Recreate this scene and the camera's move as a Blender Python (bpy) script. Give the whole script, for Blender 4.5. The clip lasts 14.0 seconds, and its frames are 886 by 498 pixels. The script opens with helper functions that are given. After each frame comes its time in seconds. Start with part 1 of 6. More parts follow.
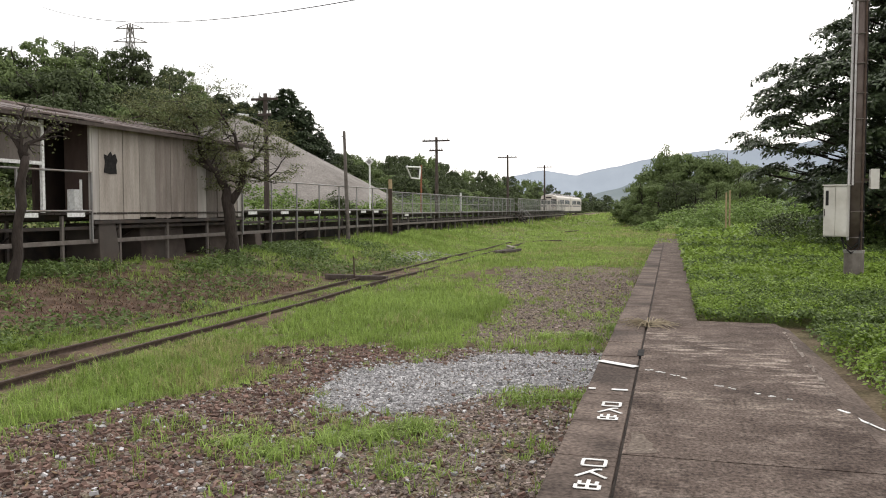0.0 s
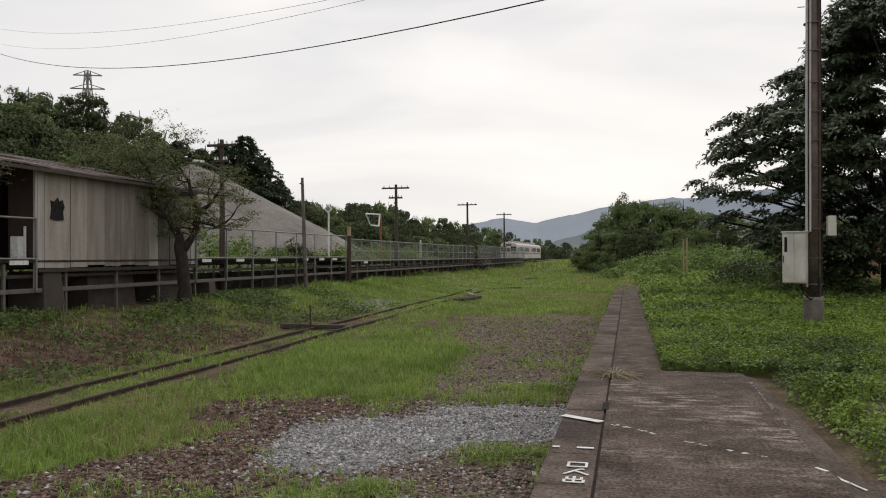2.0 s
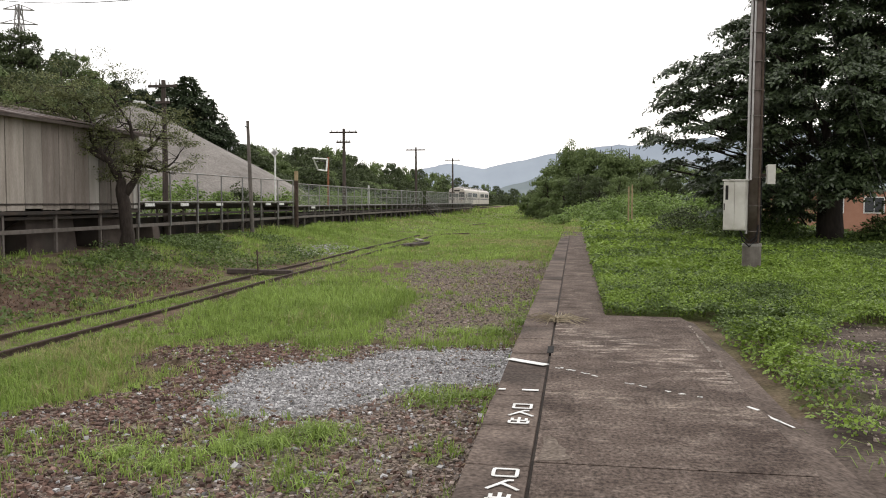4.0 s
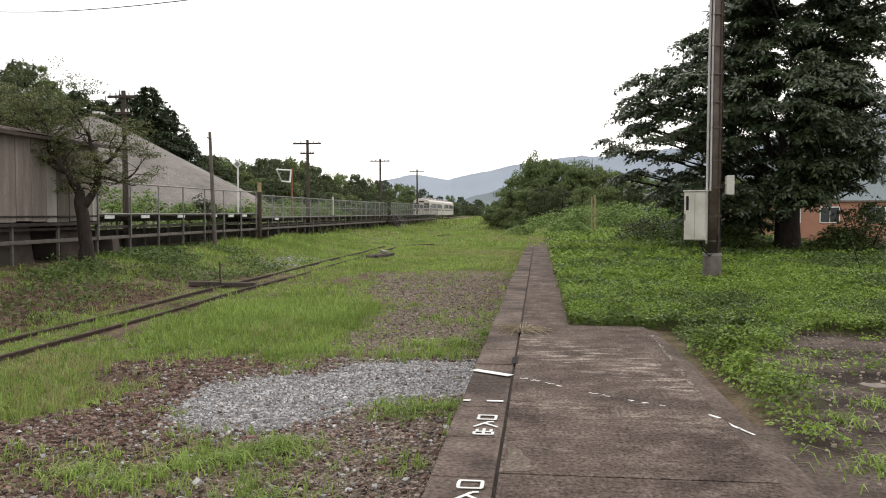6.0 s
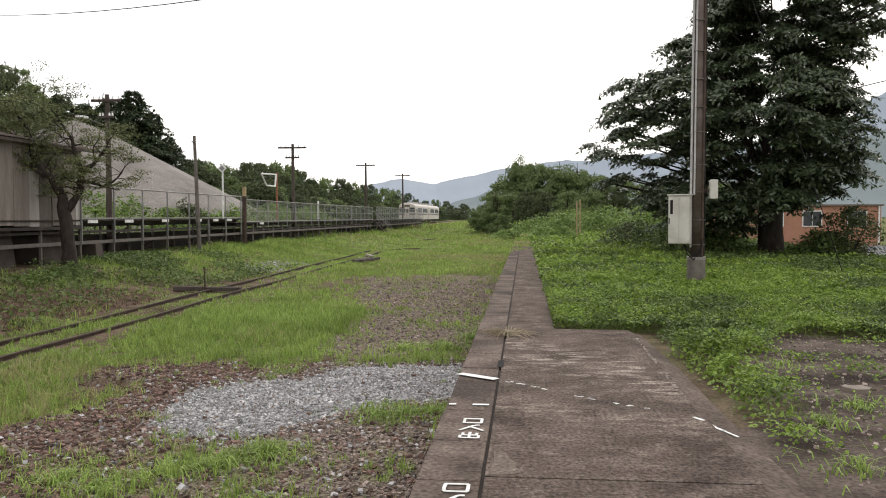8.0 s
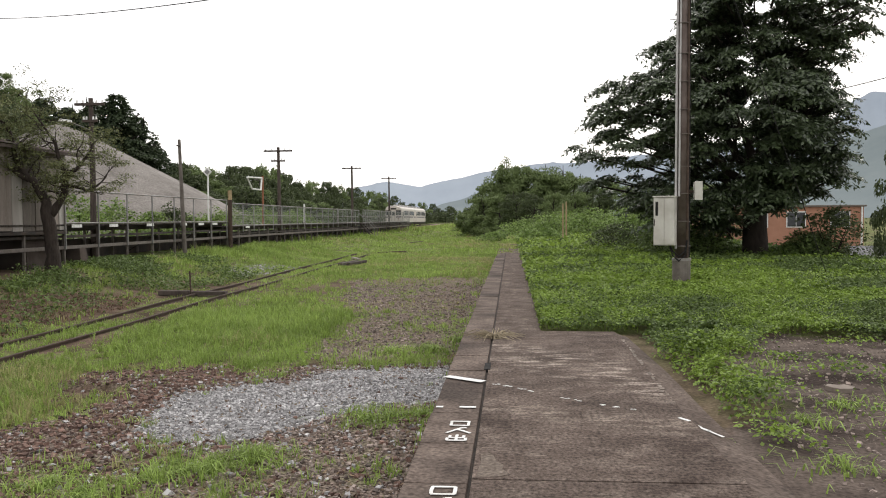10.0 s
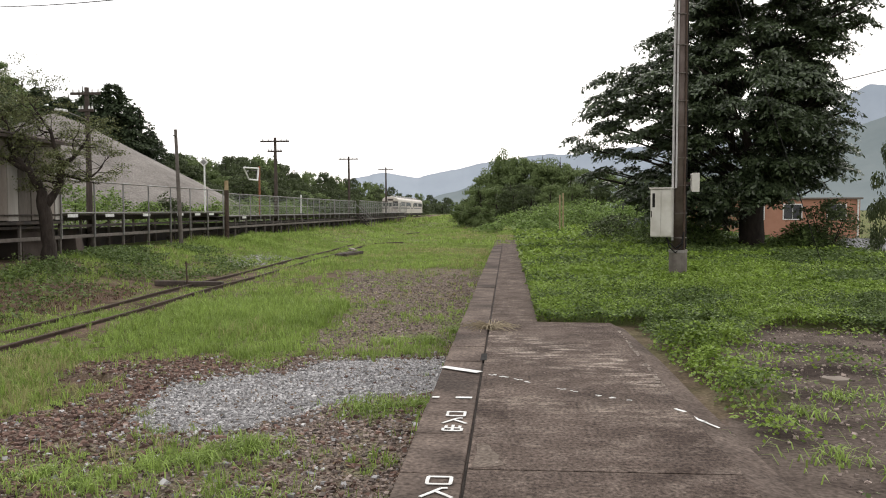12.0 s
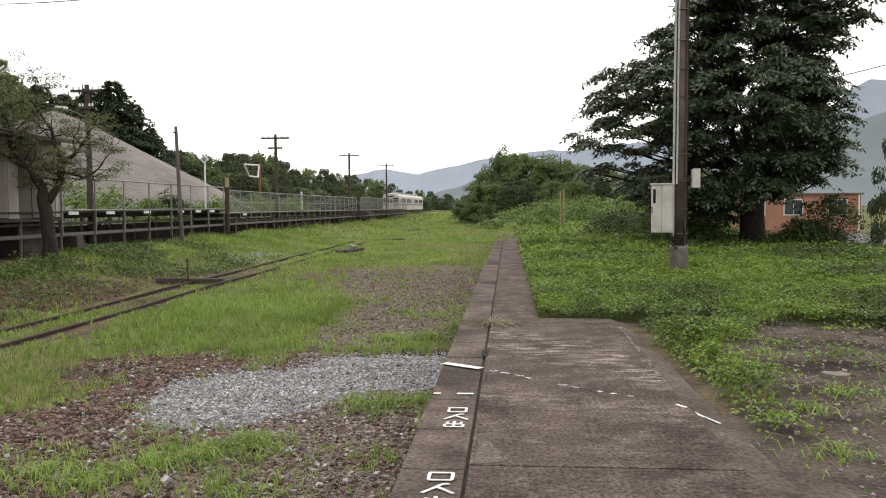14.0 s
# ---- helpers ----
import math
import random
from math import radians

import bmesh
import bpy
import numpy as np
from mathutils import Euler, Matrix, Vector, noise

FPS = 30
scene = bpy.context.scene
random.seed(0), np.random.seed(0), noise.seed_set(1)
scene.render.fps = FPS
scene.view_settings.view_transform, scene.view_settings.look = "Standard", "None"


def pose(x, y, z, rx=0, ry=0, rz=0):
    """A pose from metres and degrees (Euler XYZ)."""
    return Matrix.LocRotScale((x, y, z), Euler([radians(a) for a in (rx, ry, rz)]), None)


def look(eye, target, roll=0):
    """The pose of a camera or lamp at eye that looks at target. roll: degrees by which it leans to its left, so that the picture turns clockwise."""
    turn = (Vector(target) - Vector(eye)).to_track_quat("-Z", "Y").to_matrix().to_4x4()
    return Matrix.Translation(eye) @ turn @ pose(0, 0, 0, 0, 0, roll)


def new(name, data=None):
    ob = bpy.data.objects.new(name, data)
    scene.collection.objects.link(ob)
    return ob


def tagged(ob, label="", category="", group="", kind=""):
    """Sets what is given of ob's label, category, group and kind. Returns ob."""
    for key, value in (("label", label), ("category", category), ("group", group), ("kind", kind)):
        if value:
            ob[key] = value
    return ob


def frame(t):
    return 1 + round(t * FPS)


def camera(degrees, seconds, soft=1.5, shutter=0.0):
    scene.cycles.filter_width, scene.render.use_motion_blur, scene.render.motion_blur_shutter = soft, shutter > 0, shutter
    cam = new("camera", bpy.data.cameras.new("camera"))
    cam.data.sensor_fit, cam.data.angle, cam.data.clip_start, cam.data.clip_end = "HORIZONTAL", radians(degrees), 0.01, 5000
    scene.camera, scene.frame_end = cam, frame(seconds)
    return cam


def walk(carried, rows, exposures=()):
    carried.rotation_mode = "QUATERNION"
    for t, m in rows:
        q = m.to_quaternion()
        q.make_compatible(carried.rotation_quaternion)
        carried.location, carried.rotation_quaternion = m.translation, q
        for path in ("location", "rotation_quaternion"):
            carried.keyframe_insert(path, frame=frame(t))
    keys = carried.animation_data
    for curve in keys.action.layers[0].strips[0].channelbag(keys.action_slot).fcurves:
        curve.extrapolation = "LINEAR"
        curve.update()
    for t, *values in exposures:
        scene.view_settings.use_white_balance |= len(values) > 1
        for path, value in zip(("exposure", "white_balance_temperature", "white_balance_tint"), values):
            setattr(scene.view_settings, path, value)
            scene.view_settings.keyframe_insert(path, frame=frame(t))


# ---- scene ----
cam = camera(56.5, 14.0, soft=1.05)
PATH = [
    (0.0, pose(0.045, -0.379, 1.600, 87.20, 0.08, 15.44)),
    (0.5, pose(-0.038, -0.144, 1.616, 89.32, -1.20, 10.12)),
    (1.0, pose(-0.019, -0.019, 1.616, 90.55, -0.82, 12.32)),
    (1.5, pose(-0.014, 0.009, 1.617, 91.34, -0.07, 12.76)),
    (2.0, pose(-0.015, 0.053, 1.592, 90.49, 0.16, 12.69)),
    (2.5, pose(-0.014, 0.029, 1.600, 87.63, 0.42, 12.14)),
    (3.0, pose(-0.017, 0.032, 1.594, 86.70, 0.23, 11.29)),
    (3.5, pose(-0.019, 0.031, 1.600, 86.44, 0.14, 10.29)),
    (4.0, pose(-0.013, 0.007, 1.604, 86.70, -0.17, 9.10)),
    (6.5, pose(-0.006, 0.009, 1.608, 87.65, 0.02, 6.44)),
    (7.0, pose(-0.008, -0.002, 1.606, 87.82, -0.05, 6.24)),
    (7.5, pose(-0.006, 0.005, 1.606, 87.76, 0.14, 5.92)),
    (8.0, pose(-0.004, -0.001, 1.605, 87.76, 0.06, 5.65)),
    (8.5, pose(-0.003, -0.004, 1.605, 87.85, -0.05, 5.40)),
    (9.0, pose(0.004, -0.018, 1.613, 88.05, 0.24, 5.07)),
    (11.5, pose(-0.001, 0.011, 1.597, 87.52, 0.21, 4.44)),
    (12.0, pose(0.002, 0.003, 1.600, 87.33, 0.15, 4.50)),
    (12.5, pose(0.004, 0.006, 1.597, 87.01, 0.40, 4.49)),
    (13.0, pose(0.001, -0.001, 1.597, 86.83, 0.36, 4.47)),
    (13.5, pose(-0.001, -0.002, 1.600, 86.84, 0.34, 4.49)),
    (14.0, pose(-0.000, 0.000, 1.600, 87.08, 0.30, 4.54)),
]
EXPOSURES = [(0.0, 0.12), (0.5, 0.0), (1.0, -0.4), (1.5, -0.62), (2.0, -0.72), (2.5, -0.47), (3.0, -0.22), (3.5, -0.05), (4.0, 0.0), (14.0, 0.0)]
walk(cam, PATH, EXPOSURES)

# ---------------------------------------------------------------- world and sun
world = bpy.data.worlds.new("overcast_sky")
scene.world = world
world.use_nodes = True
wn, wl = world.node_tree.nodes, world.node_tree.links
wn.clear()
w_out = wn.new("ShaderNodeOutputWorld")
w_bg = wn.new("ShaderNodeBackground")
w_sky = wn.new("ShaderNodeTexSky")
w_sky.sky_type = "NISHITA"
w_sky.sun_disc = False
w_sky.sun_elevation, w_sky.sun_rotation = radians(38), radians(15)
w_sky.air_density, w_sky.dust_density = 1.0, 3.0
w_scale = wn.new("ShaderNodeMix")
w_scale.data_type, w_scale.blend_type = "RGBA", "MULTIPLY"
w_scale.inputs[0].default_value = 1.0
w_scale.inputs[7].default_value = (0.07, 0.07, 0.07, 1)
wl.new(w_sky.outputs[0], w_scale.inputs[6])
w_co = wn.new("ShaderNodeTexCoord")
w_map = wn.new("ShaderNodeMapping")
w_map.inputs["Scale"].default_value = (1.0, 1.0, 4.0)
w_noise = wn.new("ShaderNodeTexNoise")
w_noise.inputs["Scale"].default_value = 1.6
w_noise.inputs["Detail"].default_value = 4.0
w_noise.inputs["Distortion"].default_value = 0.6
w_ramp = wn.new("ShaderNodeValToRGB")
w_ramp.color_ramp.elements[0].position, w_ramp.color_ramp.elements[0].color = 0.32, (1.02, 1.03, 1.06, 1)
w_ramp.color_ramp.elements[1].position, w_ramp.color_ramp.elements[1].color = 0.68, (1.48, 1.42, 1.37, 1)
w_mix = wn.new("ShaderNodeMix")
w_mix.data_type = "RGBA"
w_mix.inputs[0].default_value = 0.88
wl.new(w_co.outputs["Generated"], w_map.inputs[0])
wl.new(w_map.outputs[0], w_noise.inputs["Vector"])
wl.new(w_noise.outputs[0], w_ramp.inputs[0])
wl.new(w_scale.outputs[2], w_mix.inputs[6])
wl.new(w_ramp.outputs[0], w_mix.inputs[7])
wl.new(w_mix.outputs[2], w_bg.inputs[0])
w_bg.inputs[1].default_value = 1.22
wl.new(w_bg.outputs[0], w_out.inputs[0])

sun_data = bpy.data.lights.new("sun", "SUN")
sun_data.energy, sun_data.angle, sun_data.color = 1.2, radians(30), (1.0, 0.96, 0.9)
sun = new("sun", sun_data)
sun.matrix_world = look((20, 60, 60), (0, 0, 0))

# ---------------------------------------------------------------- materials


def material(name, c1, c2, scale=3.0, rough=0.8, metal=0.0, bump=0.3, fine=40.0, stain=None, stain_scale=0.6,
             stain_amount=0.5, stretch=(1, 1, 1), spread=0.0, island=False, sheen=0.0, through_light=0.0, dist=0.01, grain=0.0, gloss=0.3):
    """Two-scale noise colour with stains and bump; spread: variation from piece to piece."""
    m = bpy.data.materials.new(name)
    m.use_nodes = True
    n, l = m.node_tree.nodes, m.node_tree.links
    b = n["Principled BSDF"]
    b.inputs["Roughness"].default_value = rough
    b.inputs["Metallic"].default_value = metal
    b.inputs["Specular IOR Level"].default_value = gloss
    co = n.new("ShaderNodeTexCoord")
    mp = n.new("ShaderNodeMapping")
    mp.inputs["Scale"].default_value = stretch
    l.new(co.outputs["Object"], mp.inputs[0])
    n1 = n.new("ShaderNodeTexNoise")
    n1.inputs["Scale"].default_value, n1.inputs["Detail"].default_value = scale, 6
    n1.inputs["Roughness"].default_value = 0.65
    l.new(mp.outputs[0], n1.inputs["Vector"])
    ramp = n.new("ShaderNodeValToRGB")
    ramp.color_ramp.elements[0].position, ramp.color_ramp.elements[1].position = 0.32, 0.68
    ramp.color_ramp.elements[0].color, ramp.color_ramp.elements[1].color = (*c1, 1), (*c2, 1)
    l.new(n1.outputs[0], ramp.inputs[0])
    colour = ramp.outputs[0]
    n2 = n.new("ShaderNodeTexNoise")
    n2.inputs["Scale"].default_value, n2.inputs["Detail"].default_value = fine, 3
    l.new(mp.outputs[0], n2.inputs["Vector"])
    if stain:
        n3 = n.new("ShaderNodeTexNoise")
        n3.inputs["Scale"].default_value, n3.inputs["Detail"].default_value = stain_scale, 5
        l.new(mp.outputs[0], n3.inputs["Vector"])
        r3 = n.new("ShaderNodeValToRGB")
        r3.color_ramp.elements[0].position, r3.color_ramp.elements[1].position = 0.45, 0.65
        r3.color_ramp.elements[1].color = (stain_amount,) * 3 + (1,)
        l.new(n3.outputs[0], r3.inputs[0])
        mx = n.new("ShaderNodeMix")
        mx.data_type = "RGBA"
        l.new(r3.outputs[0], mx.inputs[0])
        l.new(colour, mx.inputs[6])
        mx.inputs[7].default_value = (*stain, 1)
        colour = mx.outputs[2]
    if spread:
        if island:
            rnd = n.new("ShaderNodeNewGeometry").outputs["Random Per Island"]
        else:
            rnd = n.new("ShaderNodeObjectInfo").outputs["Random"]
        mr = n.new("ShaderNodeMapRange")
        mr.inputs["To Min"].default_value, mr.inputs["To Max"].default_value = 1 - spread, 1 + spread
        l.new(rnd, mr.inputs["Value"])
        hs = n.new("ShaderNodeHueSaturation")
        l.new(colour, hs.inputs["Color"])
        l.new(mr.outputs[0], hs.inputs["Value"])
        colour = hs.outputs[0]
    if grain:
        gr = n.new("ShaderNodeMapRange")
        gr.inputs["From Min"].default_value, gr.inputs["From Max"].default_value = 0.3, 0.7
        gr.inputs["To Min"].default_value, gr.inputs["To Max"].default_value = 1 - grain, 1 + grain
        l.new(n2.outputs[0], gr.inputs["Value"])
        gh = n.new("ShaderNodeHueSaturation")
        l.new(colour, gh.inputs["Color"])
        l.new(gr.outputs[0], gh.inputs["Value"])
        colour = gh.outputs[0]
    l.new(colour, b.inputs["Base Color"])
    if bump:
        bp = n.new("ShaderNodeBump")
        bp.inputs["Strength"].default_value, bp.inputs["Distance"].default_value = bump, dist
        l.new(n2.outputs[0], bp.inputs["Height"])
        l.new(bp.outputs[0], b.inputs["Normal"])
    if through_light:
        tr = n.new("ShaderNodeBsdfTranslucent")
        l.new(colour, tr.inputs[0])
        ms = n.new("ShaderNodeMixShader")
        ms.inputs[0].default_value = through_light
        l.new(b.outputs[0], ms.inputs[1])
        l.new(tr.outputs[0], ms.inputs[2])
        l.new(ms.outputs[0], n["Material Output"].inputs[0])
    return m


def leafy(name, c1, c2, spread=0.35, rough=0.6, through_light=0.3, scale=0.5):
    return material(name, c1, c2, scale=scale, rough=rough, bump=0.0, spread=spread, island=True, through_light=through_light, gloss=0.2)

def slab_material():
    """Old brushed concrete: blotches, dark damp film, coarse grain and a belt of scraped marks across the slab."""
    m = bpy.data.materials.new("weathered_concrete")
    m.use_nodes = True
    n, l = m.node_tree.nodes, m.node_tree.links
    b = n["Principled BSDF"]
    b.inputs["Roughness"].default_value = 0.92
    b.inputs["Specular IOR Level"].default_value = 0.08
    co = n.new("ShaderNodeTexCoord")

    def noise(scale, detail, lo, hi, stretch=(1, 1, 1), turn=0.0):
        mp = n.new("ShaderNodeMapping")
        mp.inputs["Scale"].default_value = stretch
        mp.inputs["Rotation"].default_value = (0, 0, turn)
        l.new(co.outputs["Object"], mp.inputs[0])
        t = n.new("ShaderNodeTexNoise")
        t.inputs["Scale"].default_value, t.inputs["Detail"].default_value = scale, detail
        t.inputs["Roughness"].default_value = 0.65
        l.new(mp.outputs[0], t.inputs["Vector"])
        r = n.new("ShaderNodeMapRange")
        r.inputs["From Min"].default_value, r.inputs["From Max"].default_value = lo, hi
        l.new(t.outputs[0], r.inputs["Value"])
        return r.outputs[0]

    def maths(op, a, c, d=None):
        k = n.new("ShaderNodeMath")
        k.operation = op
        for i, q in enumerate((a, c, d)):
            if q is None:
                continue
            if isinstance(q, (int, float)):
                k.inputs[i].default_value = q
            else:
                l.new(q, k.inputs[i])
        return k.outputs[0]

    def blend(fac, a, c):
        x_ = n.new("ShaderNodeMix")
        x_.data_type = "RGBA"
        l.new(fac, x_.inputs[0])
        for i, q in ((6, a), (7, c)):
            if isinstance(q, tuple):
                x_.inputs[i].default_value = (*q, 1)
            else:
                l.new(q, x_.inputs[i])
        return x_.outputs[2]

    sep = n.new("ShaderNodeSeparateXYZ")
    l.new(co.outputs["Object"], sep.inputs[0])

    def belt(a, c, d, wide):
        """1 on the line a x + c y + d = 0, falling to 0 at wide metres from it."""
        v = maths("ADD", maths("MULTIPLY_ADD", sep.outputs[0], a, d), maths("MULTIPLY", sep.outputs[1], c))
        return maths("MAXIMUM", maths("SUBTRACT", 1.0, maths("DIVIDE", maths("ABSOLUTE", v, 0), wide)), 0.0)

    colour = blend(noise(1.3, 7, 0.35, 0.66), (0.062, 0.046, 0.039), (0.14, 0.109, 0.092))
    colour = blend(maths("MULTIPLY", noise(3.6, 8, 0.5, 0.68), 0.6), colour, (0.23, 0.187, 0.158))
    colour = blend(maths("MULTIPLY", noise(0.8, 5, 0.5, 0.66), 0.6), colour, (0.055, 0.042, 0.036))
    # scraped marks, brushed slantwise across the slab
    marks = noise(3.2, 8, 0.48, 0.6, (0.8, 2.8, 1), 0.22)
    patches = noise(2.0, 5, 0.42, 0.54)
    scraped = maths("MULTIPLY", maths("MULTIPLY", marks, patches), maths("MINIMUM", maths("MULTIPLY", belt(0.78, 0.62, -6.12, 0.7), 2.2), 1.0))
    colour = blend(maths("MULTIPLY", scraped, 0.85), colour, (0.36, 0.305, 0.262))
    pale = maths("MULTIPLY", noise(6.0, 6, 0.45, 0.65, (0.8, 1.6, 1)), belt(0.35, 0.94, -6.5, 0.42))
    colour = blend(maths("MULTIPLY", pale, 0.8), colour, (0.26, 0.215, 0.18))
    grain = noise(36, 7, 0.34, 0.66, (1, 0.8, 1))
    gh = n.new("ShaderNodeHueSaturation")
    l.new(colour, gh.inputs["Color"])
    l.new(maths("MULTIPLY_ADD", grain, 1.35, 0.34), gh.inputs["Value"])
    l.new(gh.outputs[0], b.inputs["Base Color"])
    bp = n.new("ShaderNodeBump")
    bp.inputs["Strength"].default_value, bp.inputs["Distance"].default_value = 0.8, 0.008
    l.new(grain, bp.inputs["Height"])
    l.new(bp.outputs[0], b.inputs["Normal"])
    return m


concrete = slab_material()
coping_mat = material("coping_concrete", (0.075, 0.057, 0.048), (0.165, 0.13, 0.11), 2.2, 0.85, bump=0.6, fine=30,
                      stain=(0.035, 0.028, 0.025), stain_scale=0.9, stain_amount=0.75, spread=0.1, grain=0.45, gloss=0.06)
scar = material("worn_bare_concrete", (0.17, 0.138, 0.115), (0.26, 0.22, 0.187), 6, 0.9, bump=0.3, spread=0.35, island=True)
patch_mat = material("cement_patch", (0.1, 0.08, 0.066), (0.17, 0.14, 0.118), 9, 0.9, bump=0.4, grain=0.4, gloss=0.06)
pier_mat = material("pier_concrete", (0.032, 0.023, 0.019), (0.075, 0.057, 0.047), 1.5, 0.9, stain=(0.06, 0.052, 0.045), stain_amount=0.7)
white_paint = material("old_white_paint", (0.62, 0.62, 0.6), (0.8, 0.8, 0.78), 14, 0.7, bump=0.2, stain=(0.35, 0.33, 0.3), stain_scale=9, stain_amount=0.4)
steel_pale = material("galvanised_steel", (0.17, 0.165, 0.16), (0.27, 0.265, 0.26), 3, 0.55, 0.3, bump=0.15, stain=(0.16, 0.11, 0.08), stain_scale=2, stain_amount=0.5, spread=0.12)
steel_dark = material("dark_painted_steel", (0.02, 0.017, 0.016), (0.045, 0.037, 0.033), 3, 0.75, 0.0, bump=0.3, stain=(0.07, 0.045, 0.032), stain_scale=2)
rust = material("rusted_rail_steel", (0.04, 0.028, 0.022), (0.085, 0.057, 0.042), 9, 0.85, 0.0, bump=0.4)
old_wood = material("weathered_timber", (0.065, 0.05, 0.04), (0.14, 0.11, 0.09), 6, 0.9, bump=0.6, fine=30, stretch=(1, 1, 6), spread=0.2)
mast_wood = material("dark_mast_wood", (0.04, 0.031, 0.026), (0.085, 0.067, 0.057), 6, 0.9, bump=0.5, stretch=(1, 1, 0.3), spread=0.15)
deck_wood = material("dark_deck_plank", (0.025, 0.02, 0.017), (0.06, 0.047, 0.04), 5, 0.9, bump=0.5, spread=0.25)
panel_grey = material("weathered_wall_board", (0.125, 0.106, 0.092), (0.21, 0.183, 0.162), 1.4, 0.9, bump=0.4, fine=25,
                      stain=(0.12, 0.098, 0.085), stain_scale=0.8, stain_amount=0.65, stretch=(1, 3, 0.35), spread=0.42, grain=0.15)
panel_beige = material("beige_wall_board", (0.24, 0.212, 0.184), (0.34, 0.305, 0.27), 1.4, 0.9, bump=0.4, fine=25, stain=(0.18, 0.15, 0.128), stain_scale=0.8,
                       stain_amount=0.6, stretch=(1, 3, 0.35), spread=0.18, grain=0.15)
panel_pale = material("bleached_wall_board", (0.33, 0.31, 0.285), (0.45, 0.425, 0.395), 1.6, 0.9, bump=0.3, stain=(0.2, 0.17, 0.15), stretch=(1, 3, 0.35), spread=0.1)
brown_wall = material("brown_end_wall", (0.045, 0.03, 0.025), (0.075, 0.052, 0.043), 3, 0.9, bump=0.4, stretch=(1, 1, 0.3))
roof_old = material("faded_rusty_roof", (0.085, 0.06, 0.053), (0.15, 0.118, 0.108), 1.8, 0.8, bump=0.4, stain=(0.22, 0.205, 0.2), stain_scale=0.8, stain_amount=0.45, spread=0.12)
heap_mat = material("crushed_stone", (0.14, 0.126, 0.114), (0.25, 0.229, 0.21), 0.35, 0.95, bump=0.8, fine=5, stain=(0.15, 0.134, 0.12), stain_scale=0.5, stretch=(1, 1, 0.3), dist=0.15, grain=0.22)
pole_mat = material("brown_steel_pole", (0.066, 0.047, 0.04), (0.118, 0.09, 0.078), 5, 0.6, 0.2, bump=0.2, stain=(0.16, 0.132, 0.117), stain_scale=3)
pole_base_mat = material("pole_footing_steel", (0.095, 0.08, 0.07), (0.16, 0.14, 0.125), 5, 0.8, bump=0.3)
conduit_pale = material("grey_conduit", (0.34, 0.33, 0.32), (0.46, 0.45, 0.44), 8, 0.55, bump=0.1)
box_paint = material("cream_cabinet_paint", (0.47, 0.45, 0.41), (0.56, 0.54, 0.5), 3, 0.5, bump=0.08, stain=(0.33, 0.3, 0.26), stain_scale=2.5, stain_amount=0.5)
# black for cables; also paints the unlit joint gap and torn wall hole
black = material("black_rubber_and_hole_shade", (0.012, 0.012, 0.012), (0.028, 0.026, 0.025), 9, 0.85, bump=0.1, gloss=0.1)
glass = material("dark_window_glass", (0.02, 0.022, 0.025), (0.05, 0.052, 0.055), 2, 0.12, bump=0.0)
train_cream = material("cream_train_paint", (0.46, 0.42, 0.38), (0.58, 0.535, 0.49), 1.2, 0.45, bump=0.05, stain=(0.38, 0.34, 0.3), stain_scale=1.2, stain_amount=0.5)
train_stripe = material("faded_dark_stripe", (0.09, 0.075, 0.085), (0.16, 0.135, 0.145), 3, 0.5, bump=0.05)
train_roof = material("train_roof_paint", (0.3, 0.29, 0.28), (0.42, 0.41, 0.4), 1.5, 0.7, bump=0.1)
lamp_glass = material("lamp_glass", (0.6, 0.58, 0.5), (0.75, 0.72, 0.65), 5, 0.2, bump=0.0)
bark = material("tree_bark", (0.022, 0.017, 0.014), (0.055, 0.043, 0.036), 7, 0.95, bump=0.8, fine=24, stretch=(1, 1, 0.35), dist=0.03)
bark_dark = material("dark_tree_bark", (0.018, 0.014, 0.011), (0.042, 0.033, 0.027), 6, 0.95, bump=0.8, fine=20, stretch=(1, 1, 0.35), dist=0.03)
leaf_big = leafy("dark_broad_leaf", (0.043, 0.061, 0.029), (0.078, 0.105, 0.05), 0.45, 0.36, 0.25, 0.7)
leaf_big.node_tree.nodes["Principled BSDF"].inputs["Specular IOR Level"].default_value = 0.5
leaf_sparse = leafy("olive_small_leaf", (0.105, 0.118, 0.05), (0.175, 0.19, 0.085), 0.4, 0.6, 0.25)
leaf_wood = leafy("hill_leaf", (0.042, 0.058, 0.024), (0.088, 0.11, 0.045), 0.22, 0.7, 0.2, 0.08)
leaf_wood_pale = leafy("pale_hill_leaf", (0.1, 0.138, 0.05), (0.165, 0.21, 0.08), 0.22, 0.7, 0.2, 0.08)
leaf_conifer = leafy("conifer_needle", (0.03, 0.045, 0.022), (0.06, 0.08, 0.038), 0.25, 0.7, 0.1)
leaf_bush = leafy("bush_leaf", (0.12, 0.185, 0.045), (0.2, 0.28, 0.08), 0.4, 0.6, 0.3)
grass_mat = leafy("field_grass", (0.165, 0.235, 0.05), (0.31, 0.415, 0.105), 0.38, 0.6, 0.35, 0.35)
grass_dry = leafy("dry_grass", (0.27, 0.26, 0.11), (0.38, 0.36, 0.17), 0.3, 0.7, 0.3, 0.4)
weed_mat = leafy("creeping_weed", (0.138, 0.208, 0.033), (0.23, 0.325, 0.06), 0.4, 0.55, 0.35, 0.5)
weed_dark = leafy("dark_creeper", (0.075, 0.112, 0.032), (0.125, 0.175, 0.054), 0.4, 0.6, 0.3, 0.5)
